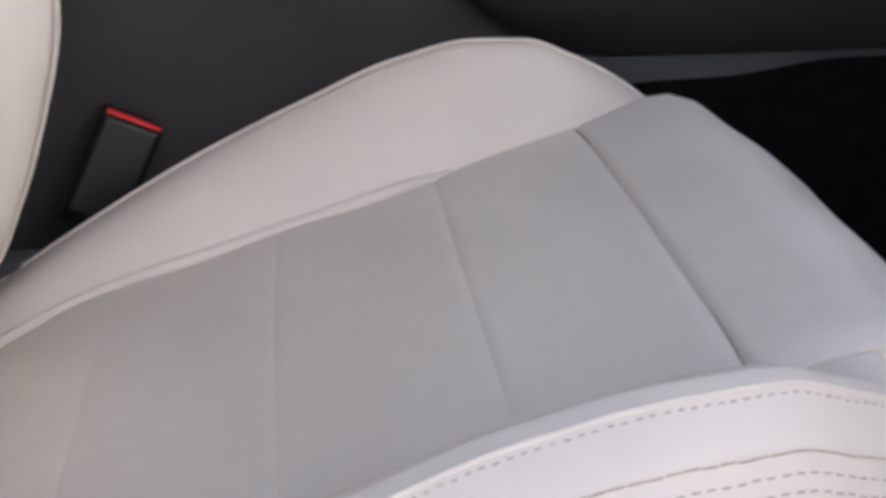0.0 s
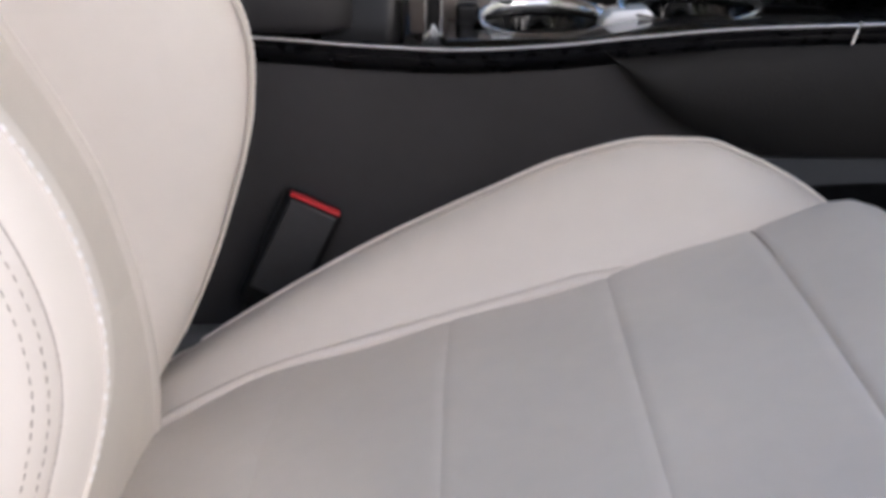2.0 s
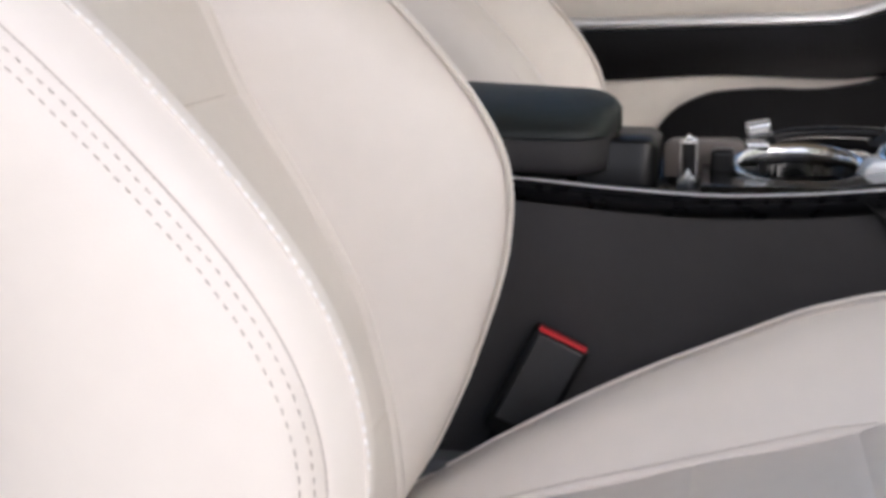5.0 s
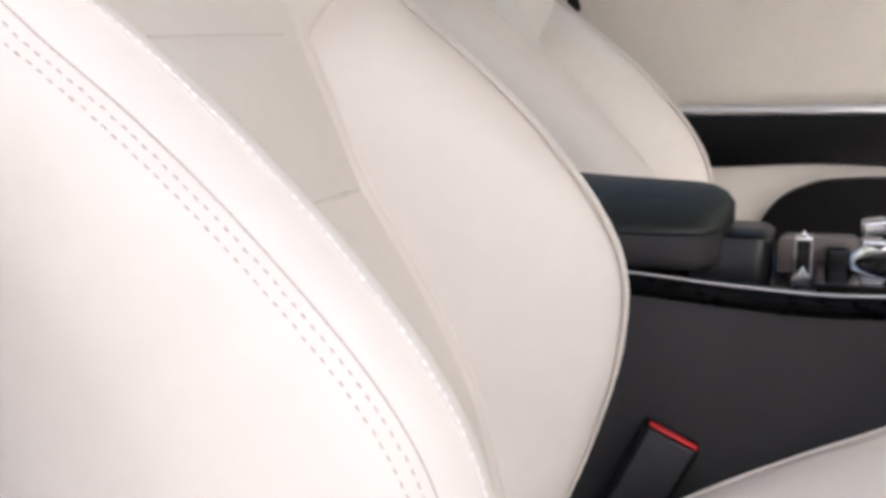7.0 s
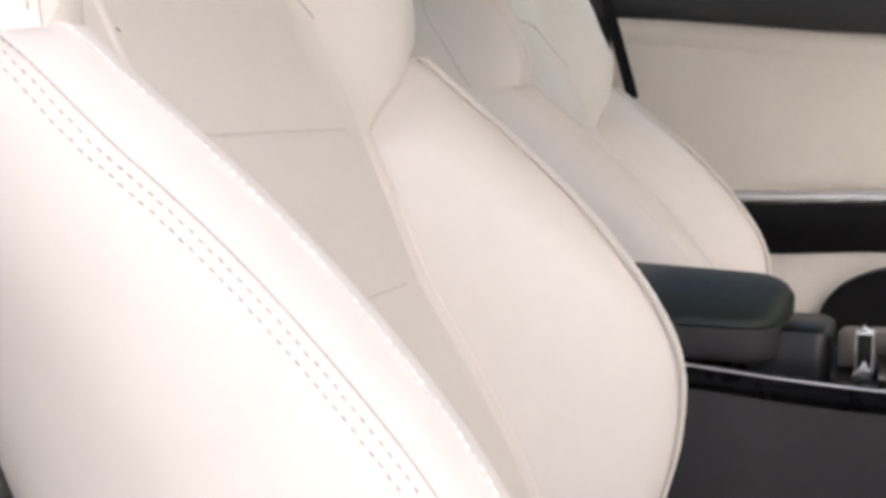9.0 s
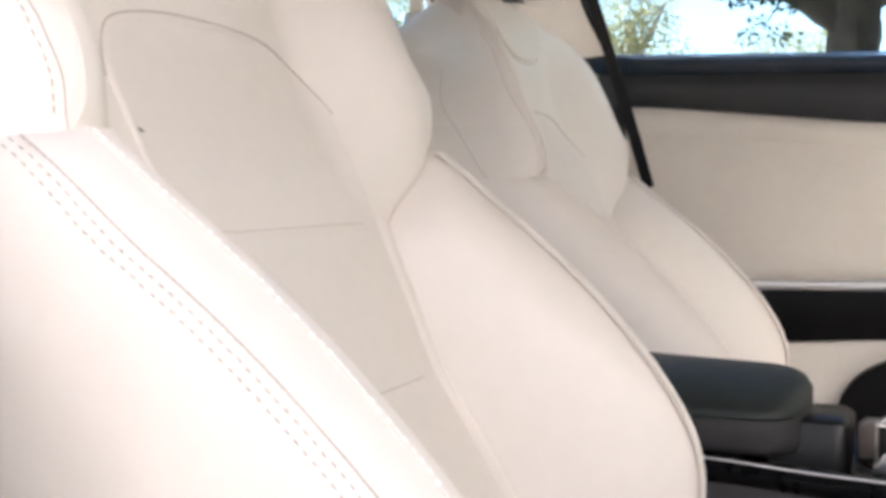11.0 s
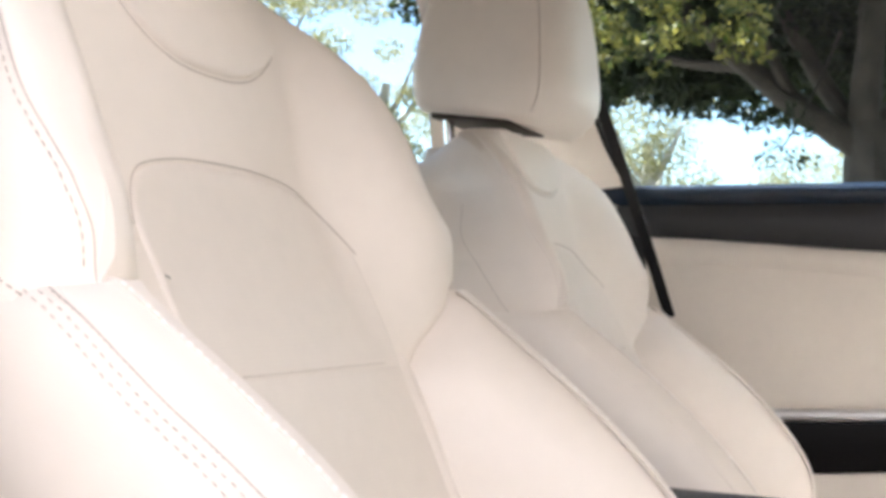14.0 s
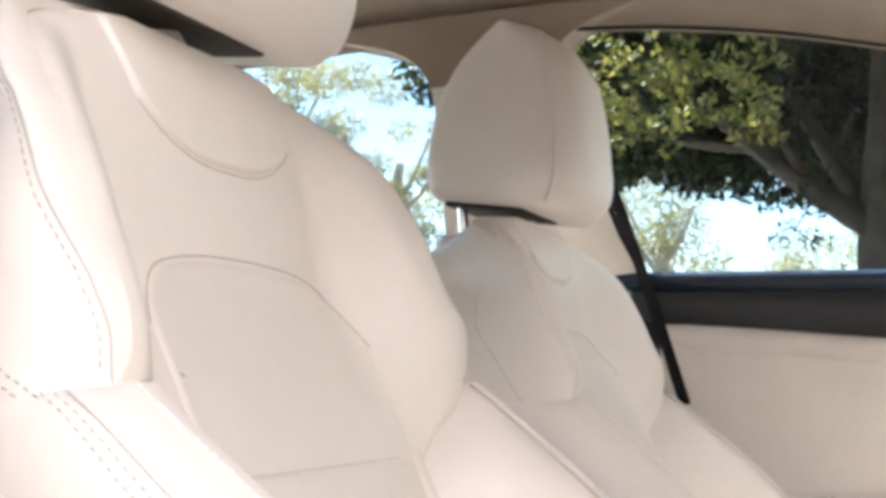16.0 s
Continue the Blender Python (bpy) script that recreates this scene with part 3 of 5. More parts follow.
def build_cushion(seat):
    L = lambda P: np.asarray(P, float) - BASE
    bm = rounded_box(0.54, 0.42, 0.13, 0.03, (-0.01, 0, 0.50))
    for v in bm.verts:
        v.co.z += (v.co.x + 0.03) * 0.12
        v.co -= Vector(BASE)
    cush = part("cushion", bm, LEATHER, seat, "cream leather seat cushion with raised sides")
    # pleated centre panels; the last one rolls over the front
    nose = [(0.15, 0.7300), (0.175, 0.7400), (0.197, 0.7475), (0.215, 0.7490), (0.232, 0.7440), (0.247, 0.7320), (0.259, 0.7130),
            (0.267, 0.6880), (0.271, 0.6500), (0.270, 0.6000), (0.264, 0.5400), (0.254, 0.4900)]
    edges = (-0.325, -0.262, -0.165, -0.055, 0.052, 0.150)

    def pleat(line, depth_a, depth_b):
        line = resample([(x, 0, z) for x, z in line], 0.004)
        d = np.r_[0, np.cumsum(np.linalg.norm(np.diff(line, axis=0), axis=1))]
        tan = np.gradient(line, axis=0)
        nrm = np.stack([-tan[:, 2], 0 * tan[:, 0], tan[:, 0]], 1)
        nrm /= np.linalg.norm(nrm, axis=1)[:, None]
        v = np.linspace(-1, 1, 57)
        half = np.interp(line[:, 0], (-0.33, -0.2, 0.2, 0.29), (0.160, 0.172, 0.180, 0.176))
        P = np.zeros((len(line), len(v), 3))
        UV = np.zeros((len(line), len(v), 2))
        for j, vv in enumerate(v):
            off = 0.009 * (1 - vv * vv) - roll((1 - abs(vv)) * 0.17, 0.010, 0.005)
            off = off - roll(d, 0.0045, depth_a) - roll(d[-1] - d, 0.0045, depth_b)
            wob = 0.0016 * np.sin(line[:, 0] * 46 + vv * 4.0) * np.cos(vv * 5 + 1.0)
            P[:, j] = line + nrm * (off + wob)[:, None]
            P[:, j, 1] = half * vv
            UV[:, j, 0], UV[:, j, 1] = half * vv, d
        return slab("cushion_panel", L(P), (0, 0, -0.02), SMOOTH, cush, "smooth greyish-cream leather cushion panel", uv=UV)
    for i in range(5):
        xs = np.linspace(edges[i], edges[i + 1], 20)
        pleat([(x, float(Z_CUSH(x))) for x in xs], 0.0007 if i < 4 else 0.0011, (0.0007, 0.0007, 0.0007, 0.0011, 0.0022)[i])
    pleat(nose, 0.0022, 0.0)
    # raised sides
    xs = np.linspace(-0.325, 0.284, 120)
    crest = np.stack([xs, Y_EDGE(xs), Z_CUSH_EDGE(xs)], 1)
    q = np.linspace(0, 1, 26)[None, :]
    X = xs[:, None]
    yi = np.interp(X, (-0.33, -0.2, 0.2, 0.29), (0.158, 0.170, 0.178, 0.172))
    zi = np.minimum(Z_CUSH(np.minimum(X, 0.20)), Z_CUSH_EDGE(X) + 0.01) - 0.004 - 0.10 * smooth((X - 0.2) / 0.08)
    g = 0.55 * np.sin(q * math.pi / 2) + 0.45 * q
    Z = zi + (Z_CUSH_EDGE(X) - zi) * g + 0.008 * np.sin(math.pi * q) * smooth((0.2 - X) / 0.1) - roll(q * 0.08 + 0 * X, 0.010, 0.003)
    Y = yi + (Y_EDGE(X) - yi) * q
    P = np.stack([X + 0 * q, Y, Z], -1)
    t = np.gradient(crest, axis=0)
    nrm = np.stack([-t[:, 1], t[:, 0], 0 * t[:, 0]], 1)
    nrm /= np.linalg.norm(nrm, axis=1)[:, None]
    out = pchip((0, 0), (0.013, 0.010), (0.027, 0.020), (0.045, 0.028), (0.08, 0.033), (0.13, 0.030), (0.18, 0.02), (0.24, 0.0))
    dwn = pchip((0, 0), (0.013, 0.008), (0.027, 0.019), (0.045, 0.035), (0.08, 0.069), (0.13, 0.118), (0.18, 0.166), (0.24, 0.22))

    def side(w, lift=0.0, sl=slice(None)):
        p = crest[sl].copy() + nrm[sl] * (out(w) + lift) - np.array((0, 0, 1)) * dwn(w)
        p[:, 2] = np.maximum(p[:, 2], 0.46)
        return p
    crest_far = crest
    for s in (1, -1):
        M = (lambda A: A) if s > 0 else mirror
        turn_in = 0 * xs if s > 0 else pchip((-0.33, 0.0), (0.07, 0.0), (0.13, 0.010), (0.20, 0.028), (0.26, 0.036), (0.285, 0.036))(xs)
        crest = crest_far - np.stack([0 * xs, turn_in, 0 * xs], 1)
        P = np.stack([X + 0 * q, Y - turn_in[:, None] * q, Z], -1)
        bol = slab("cushion_bolster", L(M(P)), (0, 0, -0.02), LEATHER, cush, "raised cream leather cushion side")
        tube("piping", L(M(resample(crest[4:109] + (0, 0.0002, 0.0004), 0.006))), 0.0014, PIPING, bol)
        for nm, w0, w1 in (("front_band", 0.0, 0.027), ("side_panel", 0.027, 0.24)):
            w = np.linspace(w0, w1, 14)
            grid = np.stack([side(a) for a in w], 1)
            d = np.abs(w - 0.027)[None, :, None]
            grid -= nrm[:, None] * roll(d, 0.006, 0.0022)
            slab(nm, L(M(grid)), (0, -0.012 * s, 0), LEATHER, bol)
        sl = slice(6, 108)
        stitching("stitching", L(M(side(0.0036, 0.0002, sl))), THREAD, bol, dash=0.0026, gap=0.0030, r=0.00036)
        stitching("stitching", L(M(side(0.0245, 0.0003, sl))), THREAD, bol, dash=0.0060, gap=0.0010, r=0.00035)
        for w in (0.0320, 0.0385):
            stitching("stitching", L(M(side(w, 0.0003, sl))), THREAD, bol, dash=0.0032, gap=0.0030, r=0.00034)
        wx = np.linspace(-0.30, 0.066, 80)
        welt = np.stack([wx, np.interp(wx, (-0.33, -0.2, 0.2), (0.157, 0.169, 0.177)), Z_CUSH(wx) + 0.0005 - 0.004 * smooth((wx - 0.03) / 0.036)], 1)
        tube("welt", L(M(welt)), 0.0052, LEATHER, bol)
    yy = np.linspace(-0.172, 0.172, 60)
    tube("seam", L(np.stack([np.full(60, 0.1502), yy, 0.7300 + 0.009 * (1 - (yy / 0.178) ** 2) - 0.0016 + 0.0016 * np.sin(6.9 + yy / 0.178 * 4.0) * np.cos(yy / 0.178 * 5 + 1.0)], 1)), 0.0008, THREAD, cush, sides=6)
    # sewn dots where the centre meets the raised side
    for xc, ya, yb in ((0.052, -0.165, -0.09), (-0.055, -0.165, -0.06), (-0.165, -0.165, -0.10)):
        yy = np.linspace(ya, yb, 40)
        row = np.stack([np.full(40, xc + 0.003), yy, np.full(40, float(Z_CUSH(xc)) + 0.0012) + 0.009 * (1 - (yy / 0.17) ** 2) - 0.002], 1)
        stitching("stitching", L(row), THREAD, cush, dash=0.0014, gap=0.0022, r=0.0006)
    wx = np.linspace(-0.22, 0.02, 120)
    for dy in (0.0, 0.0045):
        half = np.interp(wx, (-0.33, -0.2, 0.2), (0.160, 0.172, 0.180)) * 0.93 - dy
        row = np.stack([wx, -half, Z_CUSH(wx) + 0.0012 + 0.009 * (1 - 0.93 ** 2)], 1)
        stitching("stitching", L(row), THREAD, cush, dash=0.0014, gap=0.0024, r=0.0005)
    return cush


def build_headrest(seat):
    """A pad with a domed front, drawn-in top and flat sides, on two posts."""
    L = lambda P: np.asarray(P, float) - BASE
    # side profile: back and front edge by height
    zb = pchip((1.290, -0.590), (1.30, -0.601), (1.33, -0.603), (1.38, -0.599), (1.42, -0.592), (1.462, -0.572), (1.495, -0.538), (1.512, -0.512))
    zf = pchip((1.278, -0.455), (1.29, -0.442), (1.33, -0.433), (1.39, -0.436), (1.45, -0.446), (1.487, -0.468), (1.512, -0.498))
    n, m = 34, 64
    V = []
    for i in range(n):
        t = i / (n - 1)
        ring = []
        for k in range(m):
            a = 2 * math.pi * k / m
            c, s = math.cos(a), math.sin(a)
            u, w = math.copysign(abs(c) ** 0.42, c), math.copysign(abs(s) ** 0.42, s)
            zlo = 1.307 - 0.022 * (u + 1) / 2
            zz = zlo + (1.512 - zlo) * t
            hw = 0.125 - 0.034 * smooth((zz - 1.31) / 0.20)
            xb, xf = float(zb(zz)), float(zf(zz))
            dome = 0.028 * (1 - min(1.0, abs(w)) ** 2.2) * max(0, u) * smooth((zz - 1.262) / 0.05)
            x = (xb + xf) / 2 + (xf - xb) / 2 * u + dome
            yv = hw * w
            edge = min(1.0, 4.5 * t, 6.0 * (1 - t) + 0.35)
            cx = (xb + xf) / 2
            e2 = 0.90 + 0.10 * math.sqrt(max(0, edge * (2 - edge)))
            ring.append((cx + (x - cx) * e2, yv * e2, zz))
        V.append(ring)
    V = np.array(V)
    f = [(i * m + j, i * m + (j + 1) % m, (i + 1) * m + (j + 1) % m, (i + 1) * m + j) for i in range(n - 1) for j in range(m)]
    f += [tuple(range(m)), tuple((n - 1) * m + j for j in range(m))]
    pad = mesh_object("headrest", L(V.reshape(-1, 3)), f, LEATHER, seat, "cream leather headrest on chrome posts")
    # seam between the side and the front
    for s in (1, -1):
        k = int(m * 0.125)
        col = V[:, k if s > 0 else m - k].copy()
        col += np.array((0.0006, 0.0008 * s, 0))
        tube("piping", L(resample(col[1:-2], 0.006)), 0.0020, PIPING, pad)
    bm = rounded_box(0.095, 0.15, 0.010, 0.004, (-0.535, 0, 1.298))
    for v in bm.verts:
        v.co.z -= (v.co.x + 0.525) * 0.10
        v.co -= Vector(BASE)
    part("base_plate", bm, BROWN, pad, "dark brown plastic plate under the headrest")
    for y in (-0.057, 0.057):
        pts = [(-0.560, y, 1.20), (-0.563, y, 1.25), (-0.568, y, 1.312)]
        post = tube("post", L(pts), 0.0062, CHROME, pad, "chrome headrest post", sides=16)
        tube("guide", L([(-0.559, y, 1.262), (-0.5596, y, 1.268)]), 0.012, BLACK, post, "black plastic guide", sides=16)
    return pad


def build_seat():
    seat = thing("front_seat", BASE, "cream leather front seat with perforated insert and grey stitching", "car seat", "front seats")
    build_backrest(seat)
    build_cushion(seat)
    build_headrest(seat)
    L = lambda P: np.asarray(P, float) - BASE
    bm = rounded_box(0.42, 0.40, 0.10, 0.02, (-0.04, 0, 0.41))
    for v in bm.verts:
        v.co -= Vector(BASE)
    part("seat_base", bm, BLACK, seat, "black plastic seat base")
    bm = rounded_box(0.075, 0.030, 0.045, 0.008, (-0.245, 0.262, 0.592))
    for v in bm.verts:
        v.co -= Vector(BASE)
    part("hinge_cover", bm, GREY, seat, "dark grey plastic hinge cover")
    for y in (-0.18, 0.18):
        bm = rounded_box(0.48, 0.04, 0.05, 0.006, (-0.04, y, 0.345))
        for v in bm.verts:
            v.co -= Vector(BASE)
        part("seat_rail", bm, BLACK, seat)
    return seat


near_seat = build_seat()
FAR = Vector((-0.003, 0.737, -0.013))
# the far one is flatter over the shoulders
Z_TOP, TOP_FALL, OUTBOARD, SWELL = 1.285, 0.95, 1, 0.45
far_seat = build_seat()
far_seat.location = Vector(BASE) + FAR
# the near headrest is drawn out further
for o in near_seat.children:
    if o.name.startswith("headrest"):
        o.location = (-0.008, 0.0, 0.016)
for o in far_seat.children:
    if o.name.startswith("headrest"):
        o.location = (-0.011, 0.0, 0.0)


# ---- the car round the seats ----
def strip_between(name, A, B, y_of, thick, mat, parent, label="", rows=6, belly=0.0):
    """A thick sheet between two lines of (x, z), laid onto the curved side y = y_of(z)."""
    A, B = np.asarray(A, float), np.asarray(B, float)
    n = len(A)
    t = np.linspace(0, 1, rows)[None, :, None]
    XZ = A[:, None] * (1 - t) + B[:, None] * t
    y = y_of(XZ[..., 1]) - belly * np.sin(math.pi * t[..., 0])
    P = np.stack([XZ[..., 0], y, XZ[..., 1]], -1)
    return slab(name, P, (0, thick, 0), mat, parent, label)


def line(fn, x0, x1, n=40):
    xs = np.linspace(x0, x1, n)
    return np.stack([xs, fn(xs)], 1)


# the far side leans in towards the roof
Y_SIDE = pchip((0.30, 1.080), (0.80, 1.085), (1.10, 1.080), (1.24, 1.072), (1.40, 1.035), (1.60, 0.985), (1.66, 0.95))

SILL_Z = pchip((-1.9, 1.262), (-0.44, 1.236), (-0.28, 1.232), (-0.12, 1.228), (0.5, 1.205), (1.0, 1.17))
BAND_Z = pchip((-1.9, 1.19), (-0.43, 1.164), (-0.286, 1.153), (-0.126, 1.138), (0.5, 1.10), (1.0, 1.06))
CHROME_Z = pchip((-0.52, 0.919), (-0.24, 0.921), (-0.04, 0.926), (0.10, 0.931), (0.15, 0.943), (0.22, 0.98), (0.6, 1.02))
TOP_Z = pchip((-1.9, 1.52), (-1.08, 1.583), (-0.83, 1.588), (-0.54, 1.580), (-0.46, 1.575), (-0.30, 1.555), (-0.108, 1.514), (0.2, 1.42), (0.6, 1.24))

body = thing("car", (-0.4, 0.37, 0.30), "cream car interior with closed far doors and open near side", "car")
B0 = Vector((-0.4, 0.37, 0.30))


def local(ob, origin):
    """Moves a mesh built in the world under its thing's origin."""
    for v in ob.data.vertices:
        v.co -= origin
    return ob


XA, XB = -0.50, 0.95
door = strip_between("front_door", line(BAND_Z, XA, XB), line(CHROME_Z, XA, XB), Y_SIDE, 0.03, DOOR_CREAM, body, "front door with cream panel and closed window", rows=18, belly=0.004)
local(door, B0)
p = strip_between("window_ledge", line(lambda x: SILL_Z(x) - 0.028, XA, XB), line(lambda x: BAND_Z(x) - 0.001, XA, XB), lambda z: Y_SIDE(z) - 0.014, 0.05, SILL, door, "dark soft plastic window ledge", rows=8, belly=0.006)
local(p, B0)
p = strip_between("ledge_cap", line(SILL_Z, XA, XB), line(lambda x: SILL_Z(x) - 0.031, XA, XB), lambda z: Y_SIDE(z) - 0.012, 0.06, SILL_CAP, door, "glossy black cap along the window, tinted with reflected sky", rows=6, belly=0.010)
local(p, B0)
xs = np.linspace(-0.50, 0.60, 60)
pts = np.stack([xs, Y_SIDE(CHROME_Z(xs)) - 0.014, CHROME_Z(xs) - 0.006], 1)
p = tube("chrome_strip", pts, 0.0085, SATIN, door, "bright chrome strip", sides=12)
local(p, B0)
p = strip_between("upper_pad", line(lambda x: BAND_Z(x) - 0.001, XA, XB), line(lambda x: BAND_Z(x) - 0.036, XA, XB), lambda z: Y_SIDE(z) - 0.004, 0.02, DOOR_CREAM, door, "padded cream strip under the ledge", rows=8, belly=0.005)
local(p, B0)
LOW_Z = pchip((-0.52, 0.830), (-0.215, 0.836), (-0.04, 0.845), (0.105, 0.842), (0.16, 0.846), (0.6, 0.88))
p = strip_between("trim_panel", line(lambda x: CHROME_Z(x) - 0.010, -0.50, 0.60), line(LOW_Z, -0.50, 0.60), lambda z: Y_SIDE(z) - 0.012, 0.05, DEEP, door, "glossy black trim panel", rows=8, belly=0.004)
local(p, B0)
p = strip_between("lower_panel", line(lambda x: LOW_Z(x) - 0.001, XA, XB), line(lambda x: 0.40 + 0 * x, XA, XB), lambda z: Y_SIDE(z) - 0.004, 0.04, DOOR_CREAM, door, "cream vinyl lower door panel", rows=14, belly=0.01)
local(p, B0)
# dark pocket with a rounded rear corner
POCK = pchip((-0.150, 0.70), (-0.137, 0.755), (-0.126, 0.778), (-0.097, 0.806), (-0.046, 0.825), (0.03, 0.830), (0.06, 0.829), (0.14, 0.838), (0.21, 0.862), (0.6, 0.87))
p = strip_between("door_pocket", line(POCK, -0.150, 0.60, 80), line(lambda x: 0.50 + 0 * x, -0.150, 0.60, 80), lambda z: Y_SIDE(z) - 0.030, 0.03, DEEP, door, "black door pocket and speaker panel", rows=12, belly=0.006)
local(p, B0)
rear_door = strip_between("rear_door", line(lambda x: SILL_Z(x) - 0.03, -1.62, -0.50), line(lambda x: 0.40 + 0 * x, -1.62, -0.50), lambda z: Y_SIDE(z) + 0.004, 0.03, DOOR_CREAM, body, "rear door with cream vinyl panel", rows=18, belly=0.01)
local(rear_door, B0)
p = strip_between("ledge_cap", line(SILL_Z, -1.62, -0.50), line(lambda x: SILL_Z(x) - 0.07, -1.62, -0.50), lambda z: Y_SIDE(z) - 0.004, 0.05, SILL, rear_door, "dark cap along the rear window", rows=6, belly=0.008)
local(p, B0)
p = strip_between("pane", line(lambda x: TOP_Z(x) + 0.02, -1.55, -0.70), line(lambda x: SILL_Z(x) - 0.03, -1.55, -0.70), lambda z: Y_SIDE(z) + 0.030, 0.004, GLASS, rear_door, "clear rear side window glass", rows=8)
local(p, B0)
p.visible_shadow = False
p = strip_between("pane", line(lambda x: TOP_Z(x) + 0.02, -0.60, 0.90), line(lambda x: SILL_Z(x) - 0.03, -0.60, 0.90), lambda z: Y_SIDE(z) + 0.036, 0.004, GLASS, door, "tinted front side window glass", rows=8)
local(p, B0)
p.visible_shadow = False

# pillar between the side windows: wide at the top, with rounded inner corners to both windows
zz = np.linspace(1.16, 1.615, 60)
front_edge = pchip((1.16, -0.430), (1.23, -0.455), (1.30, -0.487), (1.40, -0.515), (1.50, -0.545), (1.545, -0.552), (1.57, -0.540), (1.585, -0.515), (1.60, -0.47), (1.616, -0.40))
rear_edge = pchip((1.16, -0.760), (1.40, -0.748), (1.50, -0.750), (1.53, -0.757), (1.56, -0.778), (1.58, -0.815), (1.595, -0.87), (1.616, -0.95))
# pillar head takes the darker headliner colour to stand for its shade
for nm, lo, hi, mat, lab in (("pillar", 1.16, 1.520, DOOR_CREAM, "cream plastic pillar trim"), ("pillar_head", 1.522, 1.615, HEADLINER, "pillar head in headliner brown for its shade")):
    zz = np.linspace(lo, hi, 40)
    F = np.stack([front_edge(zz), zz], 1)
    R = np.stack([rear_edge(zz), zz], 1)
    p = strip_between(nm, F, R, lambda z: Y_SIDE(z) - 0.012, 0.06, mat, body, lab, rows=16, belly=0.012)
    local(p, B0)
zz = np.linspace(0.42, 1.17, 30)
p = strip_between("pillar_foot", np.stack([-0.43 - 0 * zz, zz], 1), np.stack([-0.74 + 0 * zz, zz], 1), lambda z: Y_SIDE(z) - 0.013, 0.05, BLACK, body, "dark lower pillar trim", rows=8, belly=0.01)
local(p, B0)
# black window seal on the pillar's front edge
zz = np.linspace(1.16, 1.553, 40)
pts = np.stack([front_edge(zz) + 0.003, Y_SIDE(zz) - 0.006, zz], 1)
p = tube("window_seal", pts, 0.005, BLACK, body, "black rubber window seal")
local(p, B0)
xs = np.linspace(-0.53, 0.5, 60)
pts = np.stack([xs, Y_SIDE(TOP_Z(xs)) - 0.004, TOP_Z(xs) + 0.004], 1)
p = tube("window_seal", pts, 0.0028, BLACK, body)
local(p, B0)
# headliner: side rails curving up into the roof, on both sides
xs = np.linspace(-2.0, 0.40, 60)
prof = [(0.000, 0.000), (-0.010, 0.014), (-0.028, 0.028), (-0.055, 0.040), (-0.10, 0.052), (-0.20, 0.066), (-0.35, 0.078), (-0.52, 0.085), (-0.64, 0.087)]
grid = []
for x in xs:
    zt = float(TOP_Z(x)) + 0.004
    y0 = float(Y_SIDE(zt)) + 0.02
    drop = max(0.0, x + 0.1) ** 2 * 0.35
    far = [(x, y0 + a, zt + b * (1.0 - 0.3 * smooth((x + 0.2) / 0.5)) + (-0.0)) for a, b in prof]
    near = [(x, 0.74 - q[1], q[2]) for q in far[::-1]]
    grid.append(far + near)
grid = np.array(grid)
p = slab("headliner", grid, (0, 0, 0.025), HEADLINER, body, "beige cloth headliner")
local(p, B0)
p = slab("roof", grid + (0, 0, 0.028), (0, 0, 0.012), PAINT, body, "painted steel roof")
local(p, B0)
# floor, sill under the open doorway, and rear bulkhead
bm = rounded_box(3.2, 1.42, 0.05, 0.01, (-0.40, 0.37, 0.295))
for v in bm.verts:
    v.co -= B0
part("floor", bm, CARPET, body, "charcoal carpeted floor")
bm = rounded_box(3.0, 0.10, 0.20, 0.03, (-0.40, -0.36, 0.30))
for v in bm.verts:
    v.co -= B0
part("door_sill", bm, PAINT, body, "painted door sill")
bm = rounded_box(0.10, 1.40, 0.95, 0.03, (-1.95, 0.37, 0.80))
for v in bm.verts:
    v.co -= B0
part("rear_bulkhead", bm, DOOR_CREAM, body)
bm = rounded_box(0.14, 1.40, 0.56, 0.05, (1.02, 0.37, 0.58))
for v in bm.verts:
    v.co -= B0
part("front_bulkhead", bm, SOFT_BLACK, body)
# dashboard out of view, built high to hold back light from ahead
dash = [(0.66, 0.70), (0.60, 0.78), (0.57, 0.90), (0.59, 1.05), (0.68, 1.13), (0.95, 1.17), (1.25, 1.15), (1.25, 0.62), (0.80, 0.60)]
bm = prism(dash, "y", -0.30, 1.05, 0.02)
for v in bm.verts:
    v.co -= B0
part("dashboard", bm, SOFT_BLACK, body, "dark padded dashboard")
# near door out of view, added to shade the cushion's near side
bm = rounded_box(1.02, 0.07, 0.80, 0.03, (0.51, 0, 0.80))
bmesh.ops.rotate(bm, verts=bm.verts, cent=(0, 0, 0), matrix=Matrix.Rotation(radians(-72), 3, "Z"))
for v in bm.verts:
    v.co += Vector((0.66, -0.40, 0)) - B0
near_door = part("front_door", bm, SOFT_BLACK, body, "near front door standing wide open")
bm = rounded_box(1.02, 0.02, 0.78, 0.008, (0.51, 0.045, 0.80))
bmesh.ops.rotate(bm, verts=bm.verts, cent=(0, 0, 0), matrix=Matrix.Rotation(radians(-72), 3, "Z"))
for v in bm.verts:
    v.co += Vector((0.66, -0.40, 0)) - B0
part("outer_skin", bm, PAINT, near_door)
# near side: pillar behind the open doorway and the closed rear door
def near_side(z):
    return 0.74 - Y_SIDE(z)


